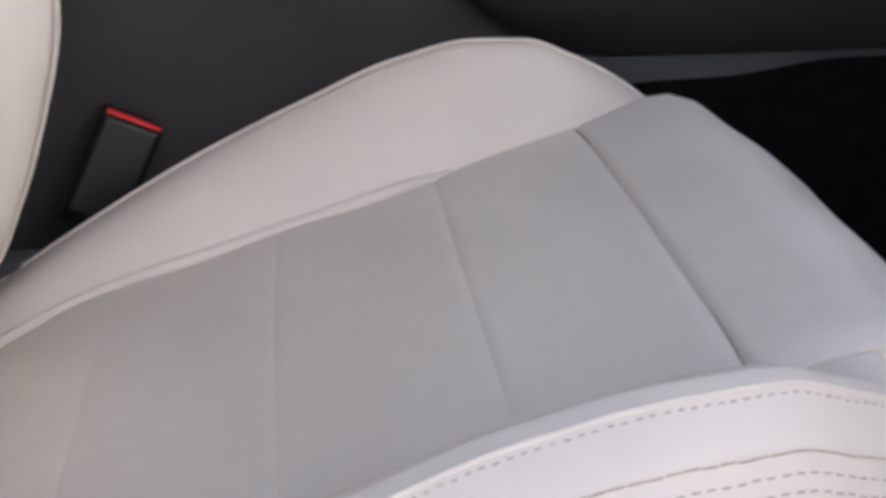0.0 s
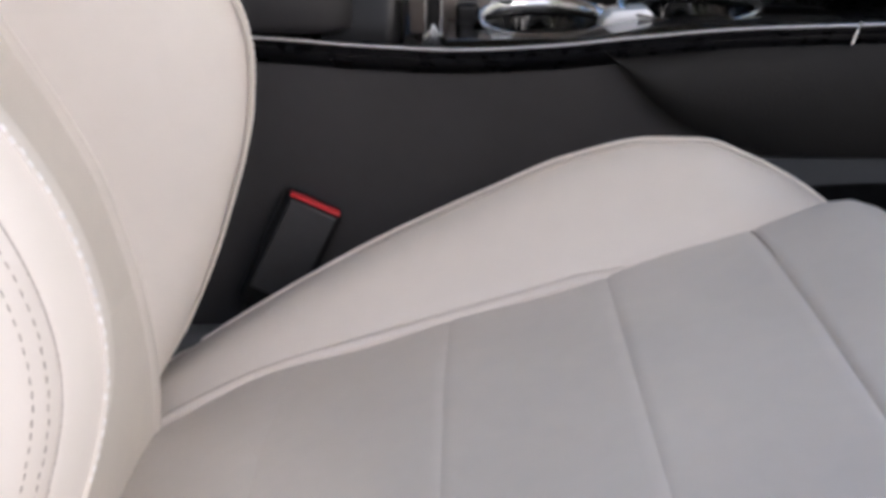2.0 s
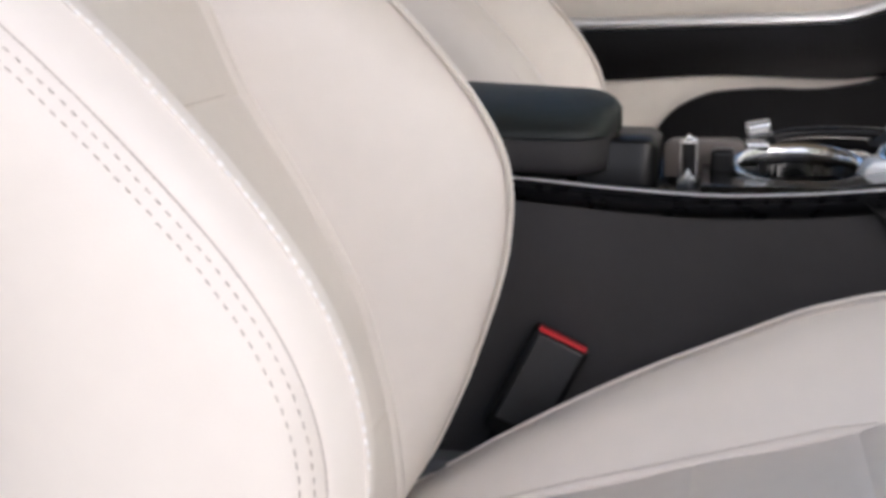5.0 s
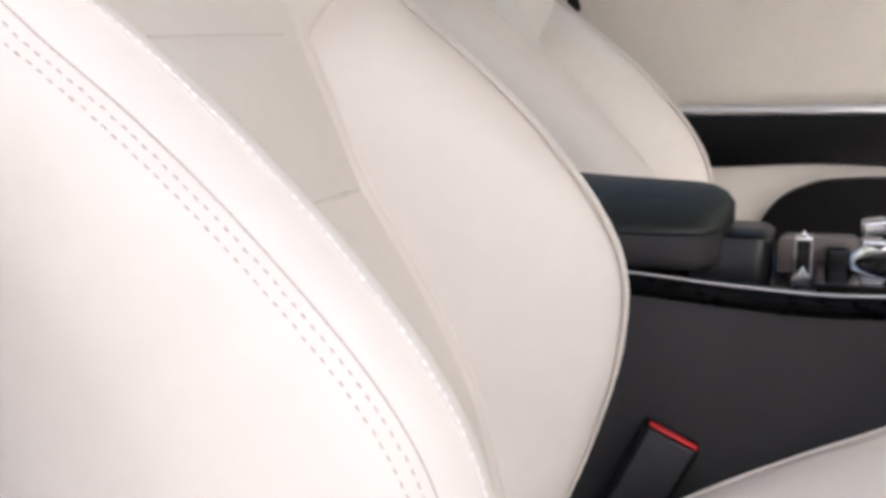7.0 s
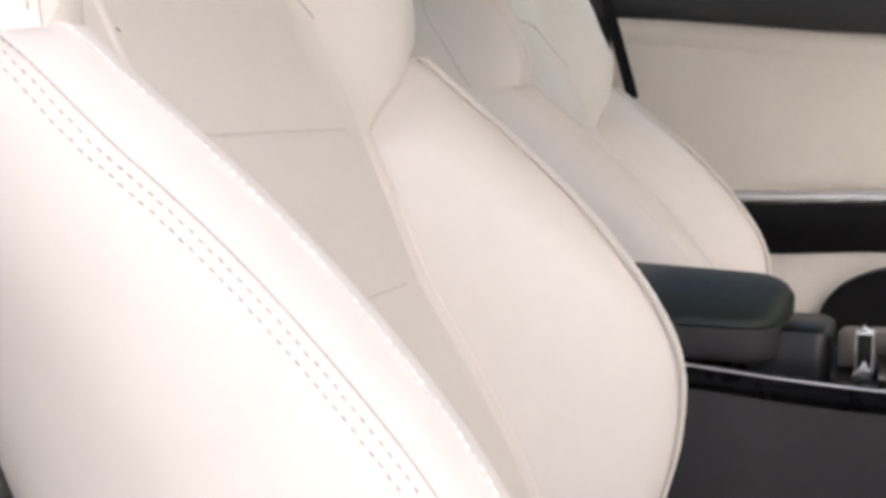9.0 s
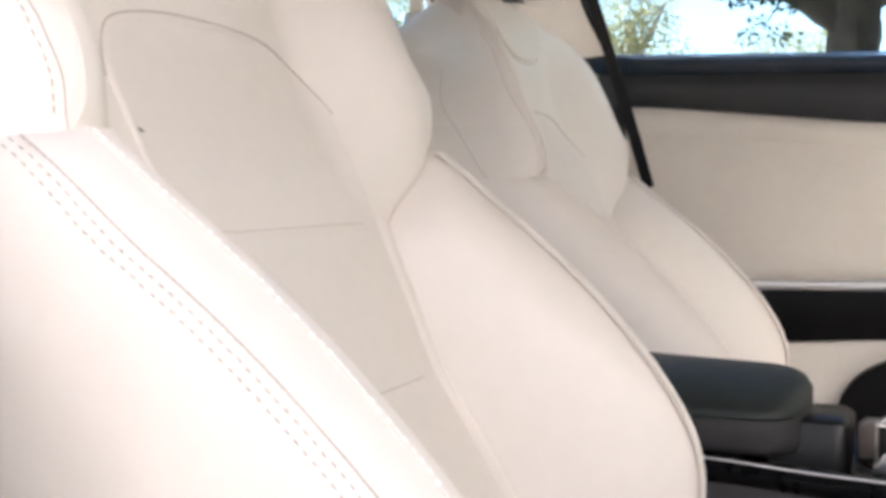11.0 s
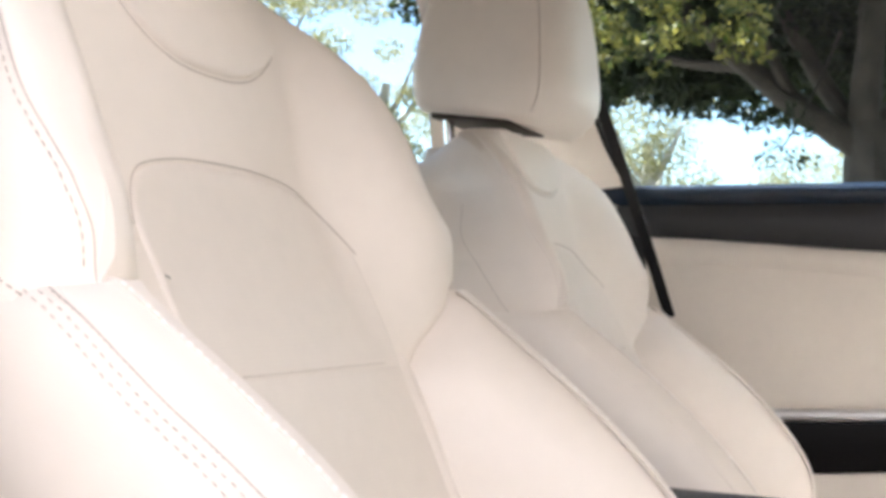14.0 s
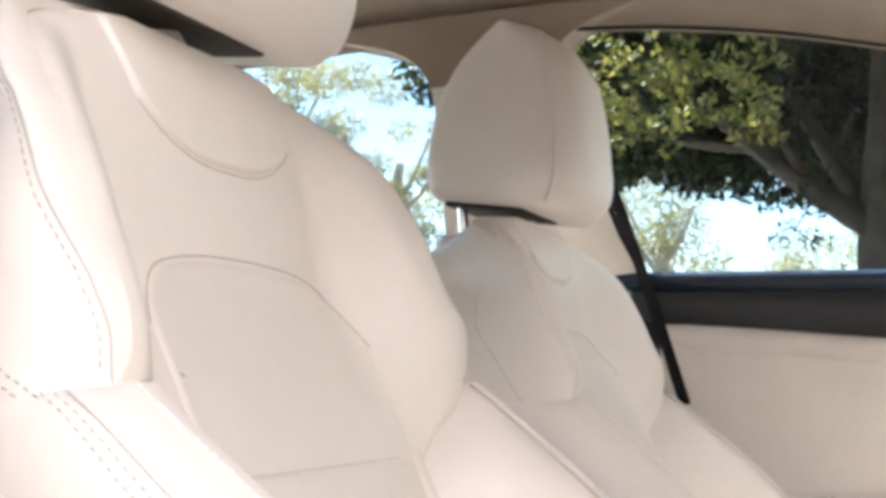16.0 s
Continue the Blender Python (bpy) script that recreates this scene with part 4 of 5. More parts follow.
zz = np.linspace(0.42, 1.615, 60)
F = np.stack([np.interp(zz, (0.42, 1.16), (-0.43, -0.43)) * (zz < 1.16) + front_edge(zz) * (zz >= 1.16), zz], 1)
R = np.stack([-0.76 + 0 * zz, zz], 1)
p = strip_between("pillar", F, R, lambda z: near_side(z) + 0.012, -0.06, DOOR_CREAM, body, "cream plastic pillar trim", rows=10)
local(p, B0)
near_rear = strip_between("rear_door", line(lambda x: SILL_Z(x), -1.62, -0.76), line(lambda x: 0.40 + 0 * x, -1.62, -0.76), near_side, -0.03, DOOR_CREAM, body, "closed near rear door with cream panel", rows=12)
local(near_rear, B0)
p = strip_between("outer_skin", line(lambda x: SILL_Z(x), -1.62, -0.45), line(lambda x: 0.36 + 0 * x, -1.62, -0.45), lambda z: near_side(z) - 0.062, -0.006, PAINT, near_rear, "white painted door skin", rows=10)
local(p, B0)
p = strip_between("pane", line(lambda x: TOP_Z(x) + 0.02, -1.55, -0.72), line(lambda x: SILL_Z(x) - 0.03, -1.55, -0.72), lambda z: near_side(z) - 0.034, -0.004, GLASS, near_rear, "clear rear side window glass", rows=8)
local(p, B0)
p.visible_shadow = False

for x, y in ((-1.6, -0.32), (-1.6, 1.06), (1.15, -0.32), (1.15, 1.06)):
    prof = [(0.20, -0.09), (0.29, -0.105), (0.32, -0.085), (0.325, 0.0), (0.32, 0.085), (0.29, 0.105), (0.20, 0.09)]
    V = [(x + r * math.cos(a) - B0.x, y + o - B0.y, 0.325 + r * math.sin(a) - B0.z) for a in np.linspace(0, 2 * math.pi, 41)[:-1] for r, o in prof]
    m = len(prof)
    F = [(i * m + j, i * m + (j + 1) % m, ((i + 1) % 40) * m + (j + 1) % m, ((i + 1) % 40) * m + j) for i in range(40) for j in range(m)]
    tyre = mesh_object("wheel", V, F, BLACK, body, "black rubber tyre on a metal rim")
    bm = bmesh.new()
    bmesh.ops.create_cone(bm, cap_ends=True, segments=32, radius1=0.205, radius2=0.205, depth=0.15, matrix=Matrix.Translation(Vector((x, y, 0.325)) - B0) @ Matrix.Rotation(math.pi / 2, 4, "X"))
    part("rim", bm, SATIN, tyre)

# ---- seat belts ----
# strap from the pillar down behind the far seat
belt = thing("seat_belt", (-0.42, 1.02, 1.2), "black webbing seat belt hanging from the pillar", "seat belt")
E0 = Vector((-0.42, 1.02, 1.2))
t = np.linspace(0, 1, 30)
mid = np.stack([-0.512 + (0.128) * t, 1.005 - 0.004 * t, 1.445 - 0.397 * t], 1)
mid[:, 0] += 0.004 * np.sin(t * 3.0)
wdir = np.array((0.55, -0.80, 0.16)) / np.linalg.norm((0.55, -0.80, 0.16))
u = np.linspace(-0.017, 0.017, 7)
P = mid[:, None] + u[None, :, None] * wdir
p = slab("strap", P, (0.0010, 0.0010, 0), BELT, belt, "black webbing")
local(p, E0)
bm = rounded_box(0.03, 0.03, 0.075, 0.008, (-0.515, 1.015, 1.455))
for v in bm.verts:
    v.co -= E0
part("upper_guide", bm, BLACK, belt, "black plastic belt guide")

buckle = thing("seat_belt_buckle", (-0.19, 0.315, 0.60), "black seat belt buckle with red release button", "seat belt buckle")
K0 = Vector((-0.19, 0.315, 0.60))
LB, RB = Vector((-0.184, 0.308, 0.7125)), Vector((-0.144, 0.312, 0.6925))
across = (RB - LB).normalized()
down = Vector((-0.40, -0.02, -0.92))
down = (down - across * down.dot(across)).normalized()
depth = across.cross(down).normalized()
if depth.y < 0:
    depth = -depth
FRM = Matrix((across, depth, -down)).transposed().to_4x4()
mid_top = (LB + RB) / 2


def buckle_part(name, sx, sy, sz, at, bev, mat, parent, label=""):
    bm = rounded_box(sx, sy, sz, bev, at)
    bmesh.ops.transform(bm, matrix=Matrix.Translation(mid_top - K0) @ FRM, verts=bm.verts)
    return part(name, bm, mat, parent, label)


shell = buckle_part("shell", 0.050, 0.024, 0.100, (0, 0.013, -0.0515), 0.006, BLACK, buckle, "black plastic buckle shell")
buckle_part("face", 0.040, 0.004, 0.082, (0, -0.0005, -0.045), 0.0018, FACE, shell, "dark grey buckle face")
buckle_part("release_button", 0.043, 0.009, 0.0026, (0, 0.0035, -0.0006), 0.0010, RED, shell, "red release button")
buckle_part("stalk", 0.030, 0.008, 0.12, (0, 0.014, -0.155), 0.003, BLACK, buckle)

# ---- centre console ----
cons = thing("center_console", (0.0, 0.41, 0.32), "dark centre console with glossy black top", "center console")
C0 = Vector((0.0, 0.41, 0.32))
TRIM_Z = pchip((-0.60, 0.842), (-0.223, 0.834), (-0.118, 0.8265), (-0.05, 0.8235), (0.014, 0.826), (0.10, 0.834), (0.17, 0.8395), (0.28, 0.843), (0.6, 0.86), (0.9, 0.875))
Yn, Yf = 0.33, 0.49
xs = np.linspace(-0.60, 0.90, 120)
# side walls
grid = np.stack([np.stack([xs, np.full(120, Yn + 0.004 + 0.010 * (1 - k)), 0.33 + (TRIM_Z(xs) - 0.012 - 0.33) * k], 1) for k in np.linspace(0, 1, 12)], 1)
p = slab("side_wall", grid, (0, 0.02, 0), SOFT_BLACK, cons, "dark grey soft plastic console side")
local(p, C0)
p = slab("side_wall", np.stack([grid[..., 0], 0.82 - grid[..., 1], grid[..., 2]], -1), (0, -0.02, 0), SOFT_BLACK, cons, "dark grey soft plastic console side")
local(p, C0)
# glossy rim and deck
rim = [(0.006, -0.0155), (0.0025, -0.0145), (-0.0010, -0.0090), (-0.0038, -0.0030), (-0.0036, -0.0014), (-0.0014, -0.0002), (0.006, 0.0), (0.02, -0.010), (0.08, -0.013), (0.14, -0.010), (0.154, 0.0), (0.161, -0.0004), (0.1638, -0.0030), (0.161, -0.0090), (0.158, -0.0145), (0.154, -0.0155)]
grid = np.stack([np.stack([xs, np.full(120, Yn + a), TRIM_Z(xs) + b], 1) for a, b in rim], 1)
deck = slab("deck", grid, (0, 0, -0.006), PIANO, cons, "glossy black console deck")
local(deck, C0)
bm = rounded_box(0.0022, 0.0035, 0.019, 0.0008, (0.255, Yn - 0.0045, float(TRIM_Z(0.255)) - 0.0065))
bmesh.ops.rotate(bm, verts=bm.verts, cent=(0.255, Yn, 0.835), matrix=Matrix.Rotation(radians(18), 3, "Y"))
for v in bm.verts:
    v.co -= C0
part("trim_joint", bm, CHROME, deck, "bright joint in the console rim")
xr = np.linspace(-0.58, 0.88, 90)
p = tube("rim_line", np.stack([xr, np.full(90, Yn - 0.0030), TRIM_Z(xr) - 0.0006], 1), 0.0010, SATIN, deck, "thin bright line along the console rim", sides=8)
local(p, C0)
# knee bolster: a padded panel ahead, with a curved lower edge
KNEE = pchip((0.062, 0.8225), (0.071, 0.815), (0.093, 0.791), (0.124, 0.766), (0.16, 0.752), (0.215, 0.7395), (0.33, 0.737), (0.9, 0.737))
kx = np.r_[np.linspace(0.062, 0.24, 50), np.linspace(0.25, 0.9, 30)]
rows = []
for k in np.linspace(0, 1, 14):
    lo, hi = KNEE(kx), TRIM_Z(kx) - 0.016
    hi = np.maximum(hi, lo + 0.0005)
    zz = lo + (hi - lo) * k
    rows.append(np.stack([kx, Yn - 0.002 - 0.013 * math.sin(math.pi * min(1, 0.12 + k * 0.9)) ** 0.6 * smooth((kx - 0.05) / 0.06), zz], 1))
p = slab("knee_panel", np.stack(rows, 1), (0, 0.02, 0), KNEE_BLACK, cons, "padded black knee panel with curved edge")
local(p, C0)
STRIP = pchip((0.16, 0.700), (0.25, 0.714), (0.31, 0.716), (0.42, 0.729), (0.9, 0.73))
kx = np.linspace(0.16, 0.60, 40)
g = np.stack([np.stack([kx, np.full(40, Yn - 0.006 + 0.004 * (1 - k)), STRIP(kx) + (0.7365 - STRIP(kx)) * k], 1) for k in np.linspace(0, 1, 6)], 1)
p = slab("kick_strip", g, (0, 0.01, 0), GREY, cons, "slate grey trim strip under the knee panel")
local(p, C0)
# near-black sheet below the strip, darker than the console side
g = np.stack([np.stack([kx, np.full(40, Yn - 0.004), 0.34 + (STRIP(kx) - 0.001 - 0.34) * k], 1) for k in np.linspace(0, 1, 8)], 1)
p = slab("footwell_panel", g, (0, 0.008, 0), CARPET, cons, "black panel on the console side in the footwell")
local(p, C0)
# armrest lid: padded top over a darker tray, front end rounded
xs_a = np.linspace(-0.50, -0.130, 46)


def arm_section(x, grow=0.0):
    e = np.clip((x + 0.130 + 0.055) / 0.055, 0, 1)
    half = 0.068 * math.sqrt(max(0.0, 1 - e ** 3.4)) + 0.004
    return 0.430, half + grow


arm_rows, skirt_rows = [], []
for x in xs_a:
    c, h = arm_section(x)
    e = np.clip((x + 0.175) / 0.045, 0, 1)
    zt = 0.8940 - (x + 0.25) * 0.045 - 0.010 * e ** 3
    zs = 0.860
    arm_rows.append([(x, c + h * s, zs + (zt - zs) * k) for s, k in
                     [(-1.02, 0.0), (-1.02, 0.10), (-0.97, 0.24), (-0.86, 0.42), (-0.66, 0.64), (-0.4, 0.84), (0, 1.0), (0.4, 1.03), (0.7, 0.98), (0.9, 0.82), (1.0, 0.5), (1.02, 0.0)]])
    lo = 0.827 + 0.004 * e ** 2
    skirt_rows.append([(x - 0.003, c + h * s, z) for s, z in
                       [(-0.86, lo), (-0.95, lo + 0.004), (-0.985, lo + 0.012), (-0.99, 0.852), (-0.985, 0.8585), (0, 0.8590), (0.985, 0.8585), (0.99, 0.852), (0.985, lo + 0.012), (0.95, lo + 0.004), (0.86, lo)]])


def loft(name, rows, mat, parent, label=""):
    rows = np.array(rows, float)
    n, m = rows.shape[:2]
    f = [(i * m + j, i * m + (j + 1) % m, (i + 1) * m + (j + 1) % m, (i + 1) * m + j) for i in range(n - 1) for j in range(m)]
    f += [tuple(range(m)), tuple((n - 1) * m + j for j in range(m))]
    return mesh_object(name, rows.reshape(-1, 3), f, mat, parent, label)


arm = loft("armrest", arm_rows, ARM_BLACK, cons, "padded black armrest lid")
local(arm, C0)
p = loft("armrest_skirt", skirt_rows, SOFT_BLACK, arm, "dark grey plastic armrest underside")
local(p, C0)
# storage box under the lid, with a rounded front
box_rows = []
for x in np.r_[np.linspace(-0.165, -0.116, 14), np.linspace(-0.114, -0.097, 12)]:
    e = np.clip((x + 0.114) / 0.017, 0, 1)
    top = 0.8545 - 0.006 * e ** 3
    inn = 0.012 * (1 - math.sqrt(max(0.0, 1 - e * e)))
    box_rows.append([(x, y, z) for y, z in ((0.400 + inn, 0.80), (0.398 + inn, top - 0.003), (0.401 + inn, top), (0.484, top), (0.490, top - 0.006), (0.488, 0.80))])
p = loft("storage_box", box_rows, PIANO_D, cons, "black storage box with rounded front")
local(p, C0)


def on_console(name, bm, mat, parent, label=""):
    for v in bm.verts:
        v.co -= C0
    return part(name, bm, mat, parent, label)


# cup holders: each chrome ring stands up at the back and runs out thin at the front
for cx, r, lift in ((0.020, 0.053, 0.0), (0.143, 0.057, 0.011)):
    ring = []
    for a in np.linspace(0, 2 * math.pi, 65)[:-1]:
        up = (1 + math.sin(a)) / 2
        ux, uy = math.cos(a), math.sin(a)
        px, py = cx + r * ux, 0.420 + 0.046 * uy
        zc = 0.8262 + lift + 0.0105 * up
        w, h = 0.0010 + 0.0062 * up, 0.0005 + 0.0092 * up ** 1.4
        ring.append([(px + ux * w * math.cos(q), py + uy * w * math.cos(q), zc + h * math.sin(q)) for q in np.linspace(0, 2 * math.pi, 13)[:-1]])
    ring = np.array(ring + ring[:1])
    n, m = ring.shape[:2]
    f = [(i * m + j, i * m + (j + 1) % m, (i + 1) * m + (j + 1) % m, (i + 1) * m + j) for i in range(n - 1) for j in range(m)]
    rim_ob = mesh_object("cup_holder_rim", ring.reshape(-1, 3), f, BRIGHT, cons, "chrome cup holder rim, high at the back")
    local(rim_ob, C0)
# glossy tray round both wells
gx, gy = np.meshgrid(np.linspace(-0.060, 0.260, 161), np.linspace(0.338, 0.482, 73), indexing="ij")
gz = 0.8275 + 0.011 * smooth((gx - 0.03) / 0.10) - 0.006 * smooth((0.348 - gy) / 0.01)
for cx, r in ((0.020, 0.051), (0.143, 0.055)):
    far_out = np.hypot((gx - cx) / r, (gy - 0.420) / 0.044)
    gz = gz - 0.045 * smooth((1.0 - far_out) / 0.10)
p = slab("cup_tray", np.stack([gx, gy, gz], -1), (0, 0, -0.012), GLOSS, cons, "glossy black tray with two cup wells")
local(p, C0)
bridge = [(0.066, 0.828), (0.070, 0.836), (0.076, 0.8415), (0.104, 0.8445), (0.109, 0.841), (0.111, 0.832)]
on_console("rim_bridge", prism(bridge, "y", 0.392, 0.424, 0.002), SATIN, cons, "satin metal bridge between the cup holders")
# taupe panel behind the latch
liner = [(-0.093, 0.815), (-0.094, 0.842), (-0.088, 0.8475), (-0.030, 0.8485), (-0.024, 0.844), (-0.026, 0.815)]
on_console("taupe_panel", prism(liner, "y", 0.448, 0.470, 0.002), TAUPE, cons, "taupe panel behind the latch")
# bright latch by the storage box: two rails with a cap over a wedge foot
latch = on_console("latch", rounded_box(0.010, 0.012, 0.036, 0.002, (-0.071, 0.402, 0.838)), PIANO_D, cons, "small chrome-framed latch")
for dx in (-0.0068, 0.0068):
    on_console("latch_rail", rounded_box(0.0016, 0.010, 0.034, 0.0006, (-0.071 + dx, 0.403, 0.838)), BRIGHT, latch, "thin chrome rail")
on_console("latch_cap", prism([(-0.079, 0.853), (-0.078, 0.857), (-0.0735, 0.858), (-0.071, 0.861), (-0.0685, 0.858), (-0.064, 0.857), (-0.063, 0.853)], "y", 0.394, 0.408, 0.0008), CHROME, latch, "chrome cap of the latch")
on_console("latch_foot", prism([(-0.081, 0.815), (-0.080, 0.823), (-0.0755, 0.826), (-0.071, 0.834), (-0.0665, 0.826), (-0.062, 0.823), (-0.061, 0.815)], "y", 0.386, 0.406, 0.001), BRIGHT, latch, "chrome wedge foot")
on_console("latch_housing", rounded_box(0.020, 0.026, 0.030, 0.005, (-0.043, 0.428, 0.830)), PIANO_D, cons, "glossy black latch housing")
# control knob in two bright tiers
bm = rounded_box(0.022, 0.024, 0.013, 0.004, (-0.013, 0.462, 0.8570), 4)
bmesh.ops.rotate(bm, verts=bm.verts, cent=(-0.018, 0.462, 0.857), matrix=Matrix.Rotation(radians(-9), 3, "Y"))
knob = on_console("control_knob", bm, BRIGHT, cons, "small chrome control knob")
on_console("knob_collar", rounded_box(0.021, 0.022, 0.008, 0.003, (-0.014, 0.460, 0.8435), 3), BRIGHT, knob, "chrome collar")
on_console("knob_foot", rounded_box(0.020, 0.020, 0.030, 0.004, (-0.015, 0.464, 0.832)), BLACK, knob)
# bowed lip at the back of the cup holders, dark with a chrome end
arc = [(0.060 + 0.062 * math.cos(a), 0.464 + 0.014 * math.sin(a), 0.847 + 0.007 * math.sin(a)) for a in np.linspace(0.02 * math.pi, 0.98 * math.pi, 30)]
p = tube("back_lip", arc[6:], 0.0050, PIANO_D, cons, "dark bowed lip behind the cup holder", sides=12)
local(p, C0)
p = tube("lip_end", arc[:8], 0.0062, BRIGHT, cons, "chrome end of the lip", sides=12)
local(p, C0)
# gear selector on a rising base
sel = []
for k, (x0, x1, z) in enumerate(((0.08, 0.34, 0.846), (0.10, 0.335, 0.862), (0.13, 0.33, 0.877), (0.15, 0.325, 0.884))):
    sel.append([(x0, 0.455, z), (x0 + 0.01, 0.445, z), (x1 - 0.01, 0.445, z), (x1, 0.455, z), (x1, 0.485, z), (x1 - 0.01, 0.49, z), (x0 + 0.01, 0.49, z), (x0, 0.485, z)])
p = loft("selector_base", sel, BLACK, cons, "black gear selector base")
local(p, C0)
bm = rounded_box(0.034, 0.040, 0.055, 0.010, (0.190, 0.462, 0.905))
for v in bm.verts:
    v.co -= C0
knob = part("gear_knob", bm, PIANO, cons, "glossy black gear selector knob")
bm = rounded_box(0.030, 0.036, 0.012, 0.004, (0.190, 0.460, 0.937))
for v in bm.verts:
    v.co -= C0
part("knob_cap", bm, CHROME, knob, "chrome cap of the gear knob")

# ---- outside ----
# unseen wall, added to bounce daylight onto the seats; dark parts hold it back
wall = new("bounce_wall")
wall.location = (-1.0, -9.0, 0.0)
tagged(wall, "unseen blue-grey bounce wall over a dark plinth", "wall", kind="structure")
part("wall_face", rounded_box(16.0, 0.3, 7.4, 0.03, (7.2, 0, 6.1)), STUCCO_DULL, wall)
part("wall_face", rounded_box(16.0, 0.3, 7.4, 0.03, (-8.81, 0, 6.1)), BOUNCE_STOP, wall, "dark stretch added to hold light back")
# dark foot cuts the light from low down
part("plinth", rounded_box(32.4, 0.36, 2.4, 0.03, (-0.8, 0, 1.2)), LOW_LIGHT_STOP, wall)
# second added wall, never in view: its pale stretch lights the seats from ahead
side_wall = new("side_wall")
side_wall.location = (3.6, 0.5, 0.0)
tagged(side_wall, "unseen pale bounce wall ahead of the car", "wall", kind="structure")
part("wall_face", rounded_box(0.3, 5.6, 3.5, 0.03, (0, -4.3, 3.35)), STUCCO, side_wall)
part("plinth", rounded_box(0.36, 5.6, 1.6, 0.03, (0, -4.3, 0.8)), LOW_LIGHT_STOP, side_wall)
part("wall_face", rounded_box(0.3, 8.5, 5.0, 0.03, (0, 2.75, 2.5)), BOUNCE_STOP, side_wall, "dark stretch added to hold light back")
bm = bmesh.new()
bmesh.ops.create_grid(bm, x_segments=2, y_segments=2, size=600)
ground = part("ground", bm, GROUND, None)
tagged(ground, "dry pale ground under the trees", "ground", kind="structure")


def leaves(name, clumps, size, mat, parent, count, seed, label=""):
    """Many small bent leaves round clump centres (centre, radius), as one crown."""
    rng = np.random.default_rng(seed)
    tot = sum(c[1] ** 2 for c in clumps)
    pts = []
    for c, r in clumps:
        k = max(6, int(count * r * r / tot))
        d = rng.normal(size=(k, 3))
        d /= np.linalg.norm(d, axis=1)[:, None]
        pts.append(np.array(c) + d * r * (0.25 + 0.75 * rng.random((k, 1)) ** 0.5) * np.array((1, 1, 0.75)))
    p = np.vstack(pts)
    n = len(p)
    a = rng.normal(size=(n, 3))
    a /= np.linalg.norm(a, axis=1)[:, None]
    b = np.cross(a, rng.normal(size=(n, 3)))
    b /= np.linalg.norm(b, axis=1)[:, None]
    s = size * (0.6 + 0.8 * rng.random((n, 1)))
    nrm = np.cross(a, b)
    V = np.stack([p - a * s, p + b * s * 0.42 + nrm * s * 0.1, p + a * s, p - b * s * 0.42 + nrm * s * 0.1], 1).reshape(-1, 3)
    o = np.arange(n)[:, None] * 4
    F = np.hstack([o, o + 1, o + 2, o, o + 2, o + 3]).reshape(-1, 3)
    me = bpy.data.meshes.new(name)
    me.from_pydata(V.tolist(), [], F.tolist())
    me.materials.append(mat)
    ob = new(name, me)
    ob.parent = parent
    ob["kind"] = "stuff"
    if label:
        ob["label"] = label
    return ob


def limb(parent, name, pts, r0, r1, mat):
    pts = resample(pts, max(0.05, 0.02 * len(pts)))
    # smooth the path
    for _ in range(6):
        pts[1:-1] = (pts[:-2] + 2 * pts[1:-1] + pts[2:]) / 4
    rng = random.Random(len(pts))
    v, f = [], []
    sides = 10
    tan = np.gradient(pts, axis=0)
    tan /= np.linalg.norm(tan, axis=1)[:, None]
    a = np.cross(tan, (0.2, 1, 0.13))
    a /= np.linalg.norm(a, axis=1)[:, None]
    b = np.cross(tan, a)
    for i, p in enumerate(pts):
        r = r0 + (r1 - r0) * i / (len(pts) - 1)
        for k in range(sides):
            t = 2 * math.pi * k / sides
            rr = r * (1 + 0.12 * math.sin(3 * t + i * 0.4) + rng.uniform(-0.05, 0.05))
            v.append(p + rr * (math.cos(t) * a[i] + math.sin(t) * b[i]))
    for i in range(len(pts) - 1):
        for k in range(sides):
            q = (k + 1) % sides
            f.append((i * sides + k, i * sides + q, (i + 1) * sides + q, (i + 1) * sides + k))
    f += [tuple(range(sides)), tuple((len(pts) - 1) * sides + k for k in range(sides))]
    return mesh_object(name, v, f, mat, parent)


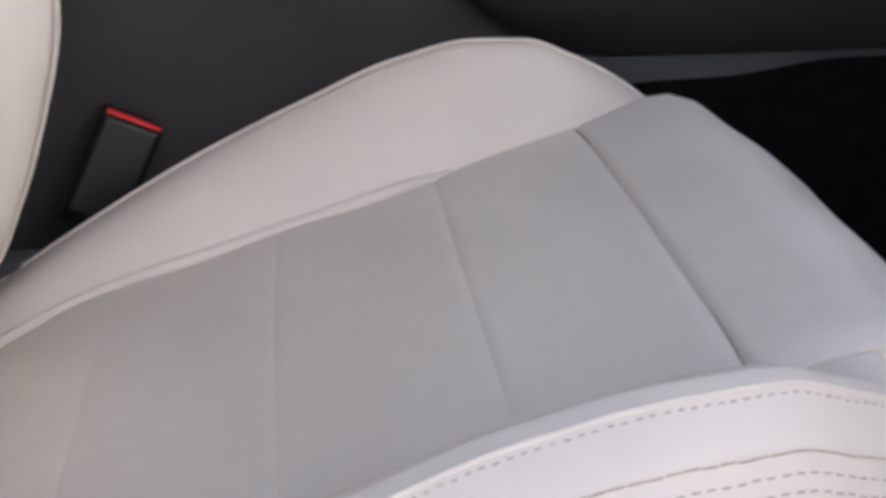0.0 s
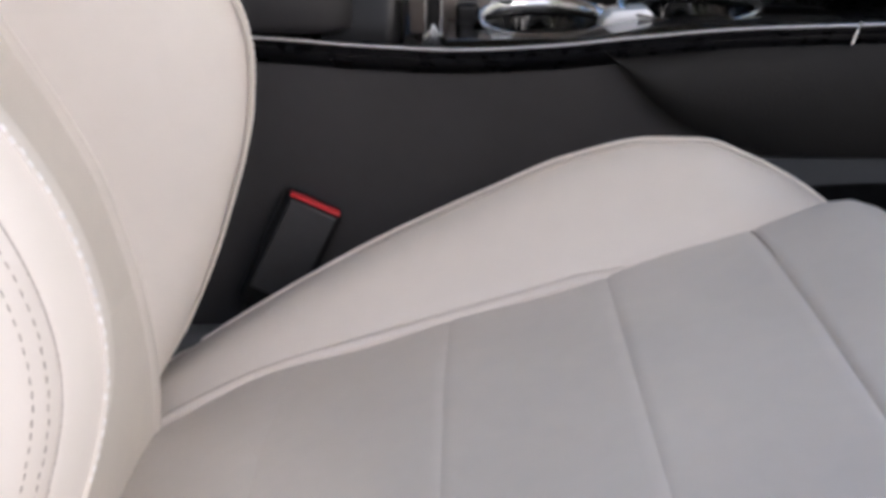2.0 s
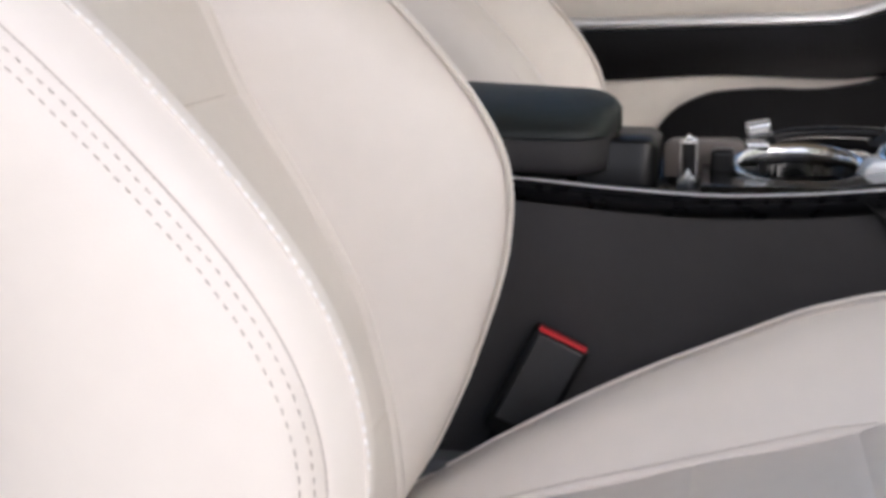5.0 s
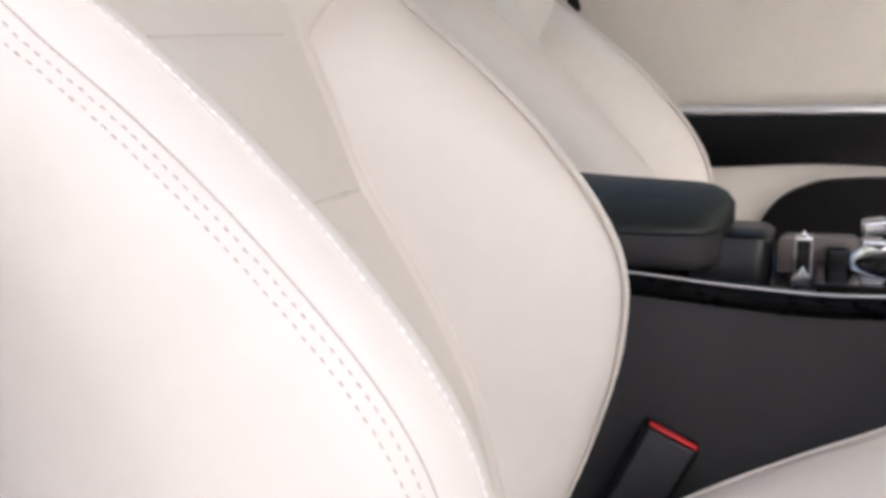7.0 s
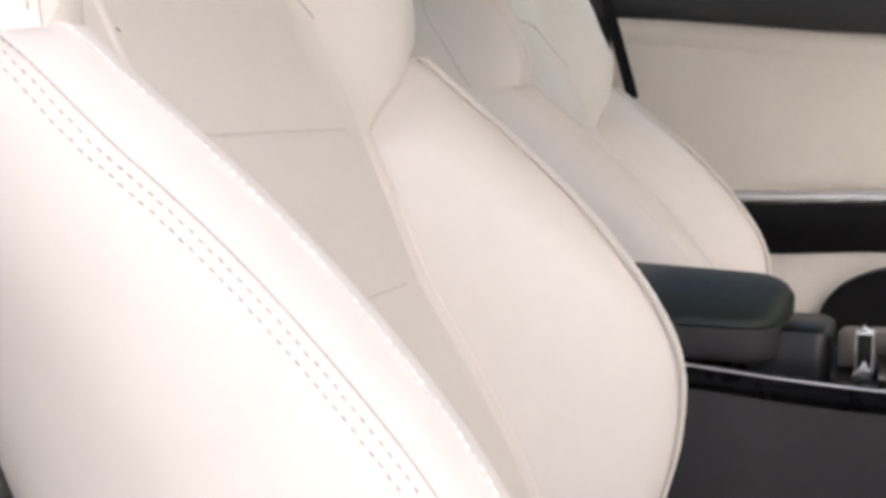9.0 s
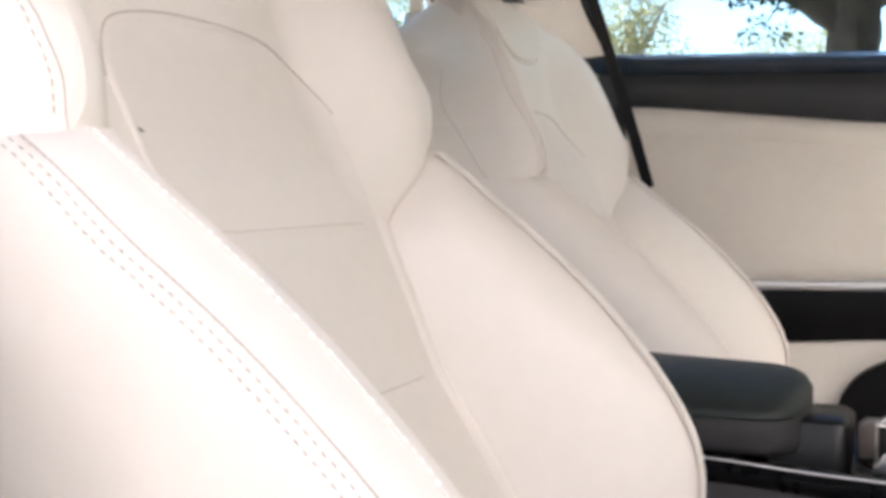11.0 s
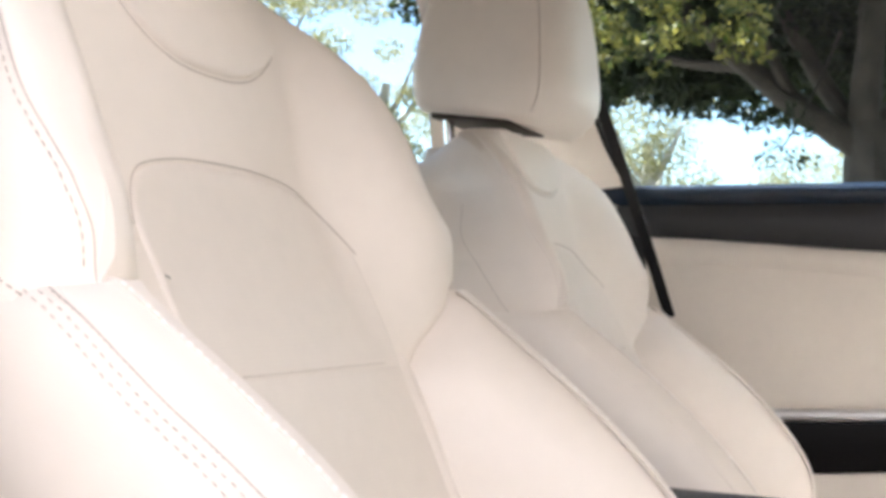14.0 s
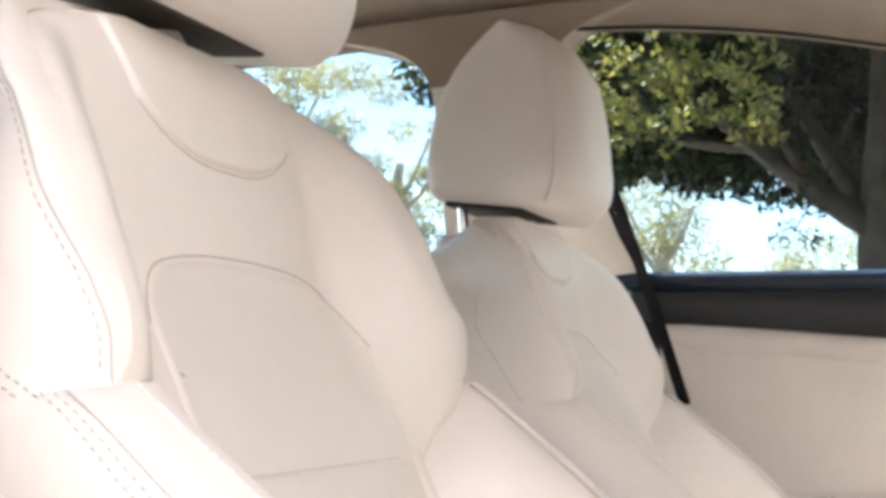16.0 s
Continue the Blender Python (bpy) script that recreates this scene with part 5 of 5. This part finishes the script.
def broad_tree(at):
    """A wide shade tree: short trunk that forks low into long limbs under a dense crown."""
    T = thing("shade_tree", at, "broad green shade tree with dark forked limbs", "tree", "shade trees")
    limb(T, "trunk", [(0, 0, 0), (0.04, 0, 1.3), (0.05, 0, 2.5)], 0.32, 0.18, BARK)
    ends = [
        ([(0, 0, 2.3), (-0.5, -0.05, 2.66), (-0.9, -0.1, 3.0), (-1.3, -0.15, 3.4), (-1.55, -0.2, 3.9), (-1.7, -0.2, 4.7)], 0.115),
        ([(0, 0, 2.4), (-0.25, 0.2, 2.75), (-0.6, 0.4, 3.4), (-0.85, 0.5, 4.0), (-1.0, 0.5, 5.0)], 0.09),
        ([(0, 0, 2.4), (0.05, -0.2, 3.0), (0.12, -0.3, 3.8), (0.2, -0.2, 5.0)], 0.13),
        ([(-0.9, -0.1, 3.0), (-1.4, 0.1, 3.1), (-1.9, 0.2, 3.28), (-2.5, 0.2, 3.7)], 0.05),
        ([(0, 0, 2.4), (0.8, 0.3, 2.9), (1.7, 0.5, 3.4), (2.4, 0.5, 4.3)], 0.12),
        ([(-0.5, 0.0, 2.66), (-0.75, -0.4, 3.2), (-1.0, -0.7, 3.9)], 0.055),
        ([(-1.3, -0.15, 3.4), (-1.9, -0.6, 3.7), (-2.4, -0.9, 4.2)], 0.05),
    ]
    for e, r in ends:
        limb(T, "limb", e, r, r * 0.35, BARK)
    rng = random.Random(7)
    clumps = []
    for i in range(150):
        a, r = rng.uniform(0, 2 * math.pi), 3.9 * math.sqrt(rng.random())
        x, y = r * math.cos(a), r * math.sin(a) * 0.8
        z = 3.45 + rng.uniform(0, 2.6) - 0.045 * r * r + 0.5 * (r > 2)
        clumps.append(((x, y, max(2.95, z)), rng.uniform(0.30, 0.65)))
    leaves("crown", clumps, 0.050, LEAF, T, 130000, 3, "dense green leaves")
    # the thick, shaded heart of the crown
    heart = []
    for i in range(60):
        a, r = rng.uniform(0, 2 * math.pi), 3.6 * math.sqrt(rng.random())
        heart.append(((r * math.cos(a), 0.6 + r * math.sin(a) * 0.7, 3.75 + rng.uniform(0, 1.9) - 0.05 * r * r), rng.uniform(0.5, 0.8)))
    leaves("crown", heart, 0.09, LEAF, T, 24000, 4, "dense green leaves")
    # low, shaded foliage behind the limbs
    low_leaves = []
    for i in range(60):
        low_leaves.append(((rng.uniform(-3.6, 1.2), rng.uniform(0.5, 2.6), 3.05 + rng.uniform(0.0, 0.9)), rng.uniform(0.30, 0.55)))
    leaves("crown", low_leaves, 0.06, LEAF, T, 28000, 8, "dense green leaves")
    # hanging sprays on the sunny side, sunlight added in their leaf colour
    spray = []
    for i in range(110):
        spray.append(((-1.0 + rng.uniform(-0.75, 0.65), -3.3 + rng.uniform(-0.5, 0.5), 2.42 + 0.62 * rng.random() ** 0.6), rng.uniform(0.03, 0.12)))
    leaves("spray", spray, 0.028, LEAF_SUN_TINT, T, 3000, 5, "yellow-green leaf sprays with sunlight in their colour")
    # a loose spray hanging under the crown on a thin twig
    limb(T, "twig", [(-0.15, -0.2, 3.2), (-0.30, -0.55, 2.75), (-0.42, -0.8, 2.42), (-0.55, -0.85, 2.22)], 0.014, 0.005, BARK)
    hang = [((-0.50 + rng.uniform(-0.22, 0.20), -0.8 + rng.uniform(-0.15, 0.15), 2.30 + rng.uniform(-0.18, 0.28)), rng.uniform(0.05, 0.12)) for _ in range(22)]
    leaves("spray", hang, 0.024, LEAF, T, 300, 6, "hanging green leaf spray")
    return T


shade = broad_tree((-0.45, 9.4, 0.0))
# unseen copy, added to keep sky light off the seat fronts
copy_thing(shade, pose(7.2, 8.8, 0.0, 0, 0, 140))


def gum_tree(at, h, seed, full=19000):
    """A tall, slender pale gum tree with sparse, drooping clumps."""
    rng = random.Random(seed)
    T = thing("gum_tree", at, "tall pale-trunked gum tree with sparse olive leaves", "tree", "gum trees beyond the windows")
    lean = rng.uniform(-0.05, 0.05)
    limb(T, "trunk", [(0, 0, 0), (lean * h * 0.4, 0, h * 0.35), (lean * h, 0, h * 0.72)], 0.30, 0.15, PALE_BARK)
    clumps = []
    for i in range(5):
        a = rng.uniform(0, 2 * math.pi)
        z0 = h * rng.uniform(0.28, 0.62)
        L = h * rng.uniform(0.14, 0.24)
        p0 = (lean * z0, 0, z0)
        p1 = (p0[0] + math.cos(a) * L * 0.5, math.sin(a) * L * 0.5, z0 + L * 0.6)
        p2 = (p0[0] + math.cos(a) * L * 0.9, math.sin(a) * L * 0.9, z0 + L * 1.3)
        limb(T, "limb", [p0, p1, p2], 0.11, 0.04, PALE_BARK)
        for q in (p1, p2):
            for _ in range(3):
                clumps.append(((q[0] + rng.uniform(-1, 1), q[1] + rng.uniform(-1, 1), q[2] + rng.uniform(-0.8, 0.8)), rng.uniform(0.4, 0.9)))
    for i in range(12):
        z = h * rng.uniform(0.2, 0.95)
        a = rng.uniform(0, 2 * math.pi)
        r = h * 0.16 * rng.random()
        clumps.append(((math.cos(a) * r, math.sin(a) * r, z), rng.uniform(0.4, 0.9)))
    leaves("crown", clumps, 0.066, LEAF_DRY, T, full, seed, "sparse olive leaves")
    return T


for i, (x, y, h) in enumerate(((-19.5, 26, 12), (-17.2, 29, 13), (-22.5, 30, 12), (-15.6, 33, 11), (-8.6, 30, 8.6), (-7.2, 34, 8.0), (-10.4, 36, 9), (-2.4, 38, 5.9), (2.5, 40, 6.6), (-25, 34, 13), (-13.5, 40, 9), (-4.6, 42, 6.6))):
    gum_tree((x, y, 0.0), h, 20 + i, 7000 if -12 < x < 4 else 19000)
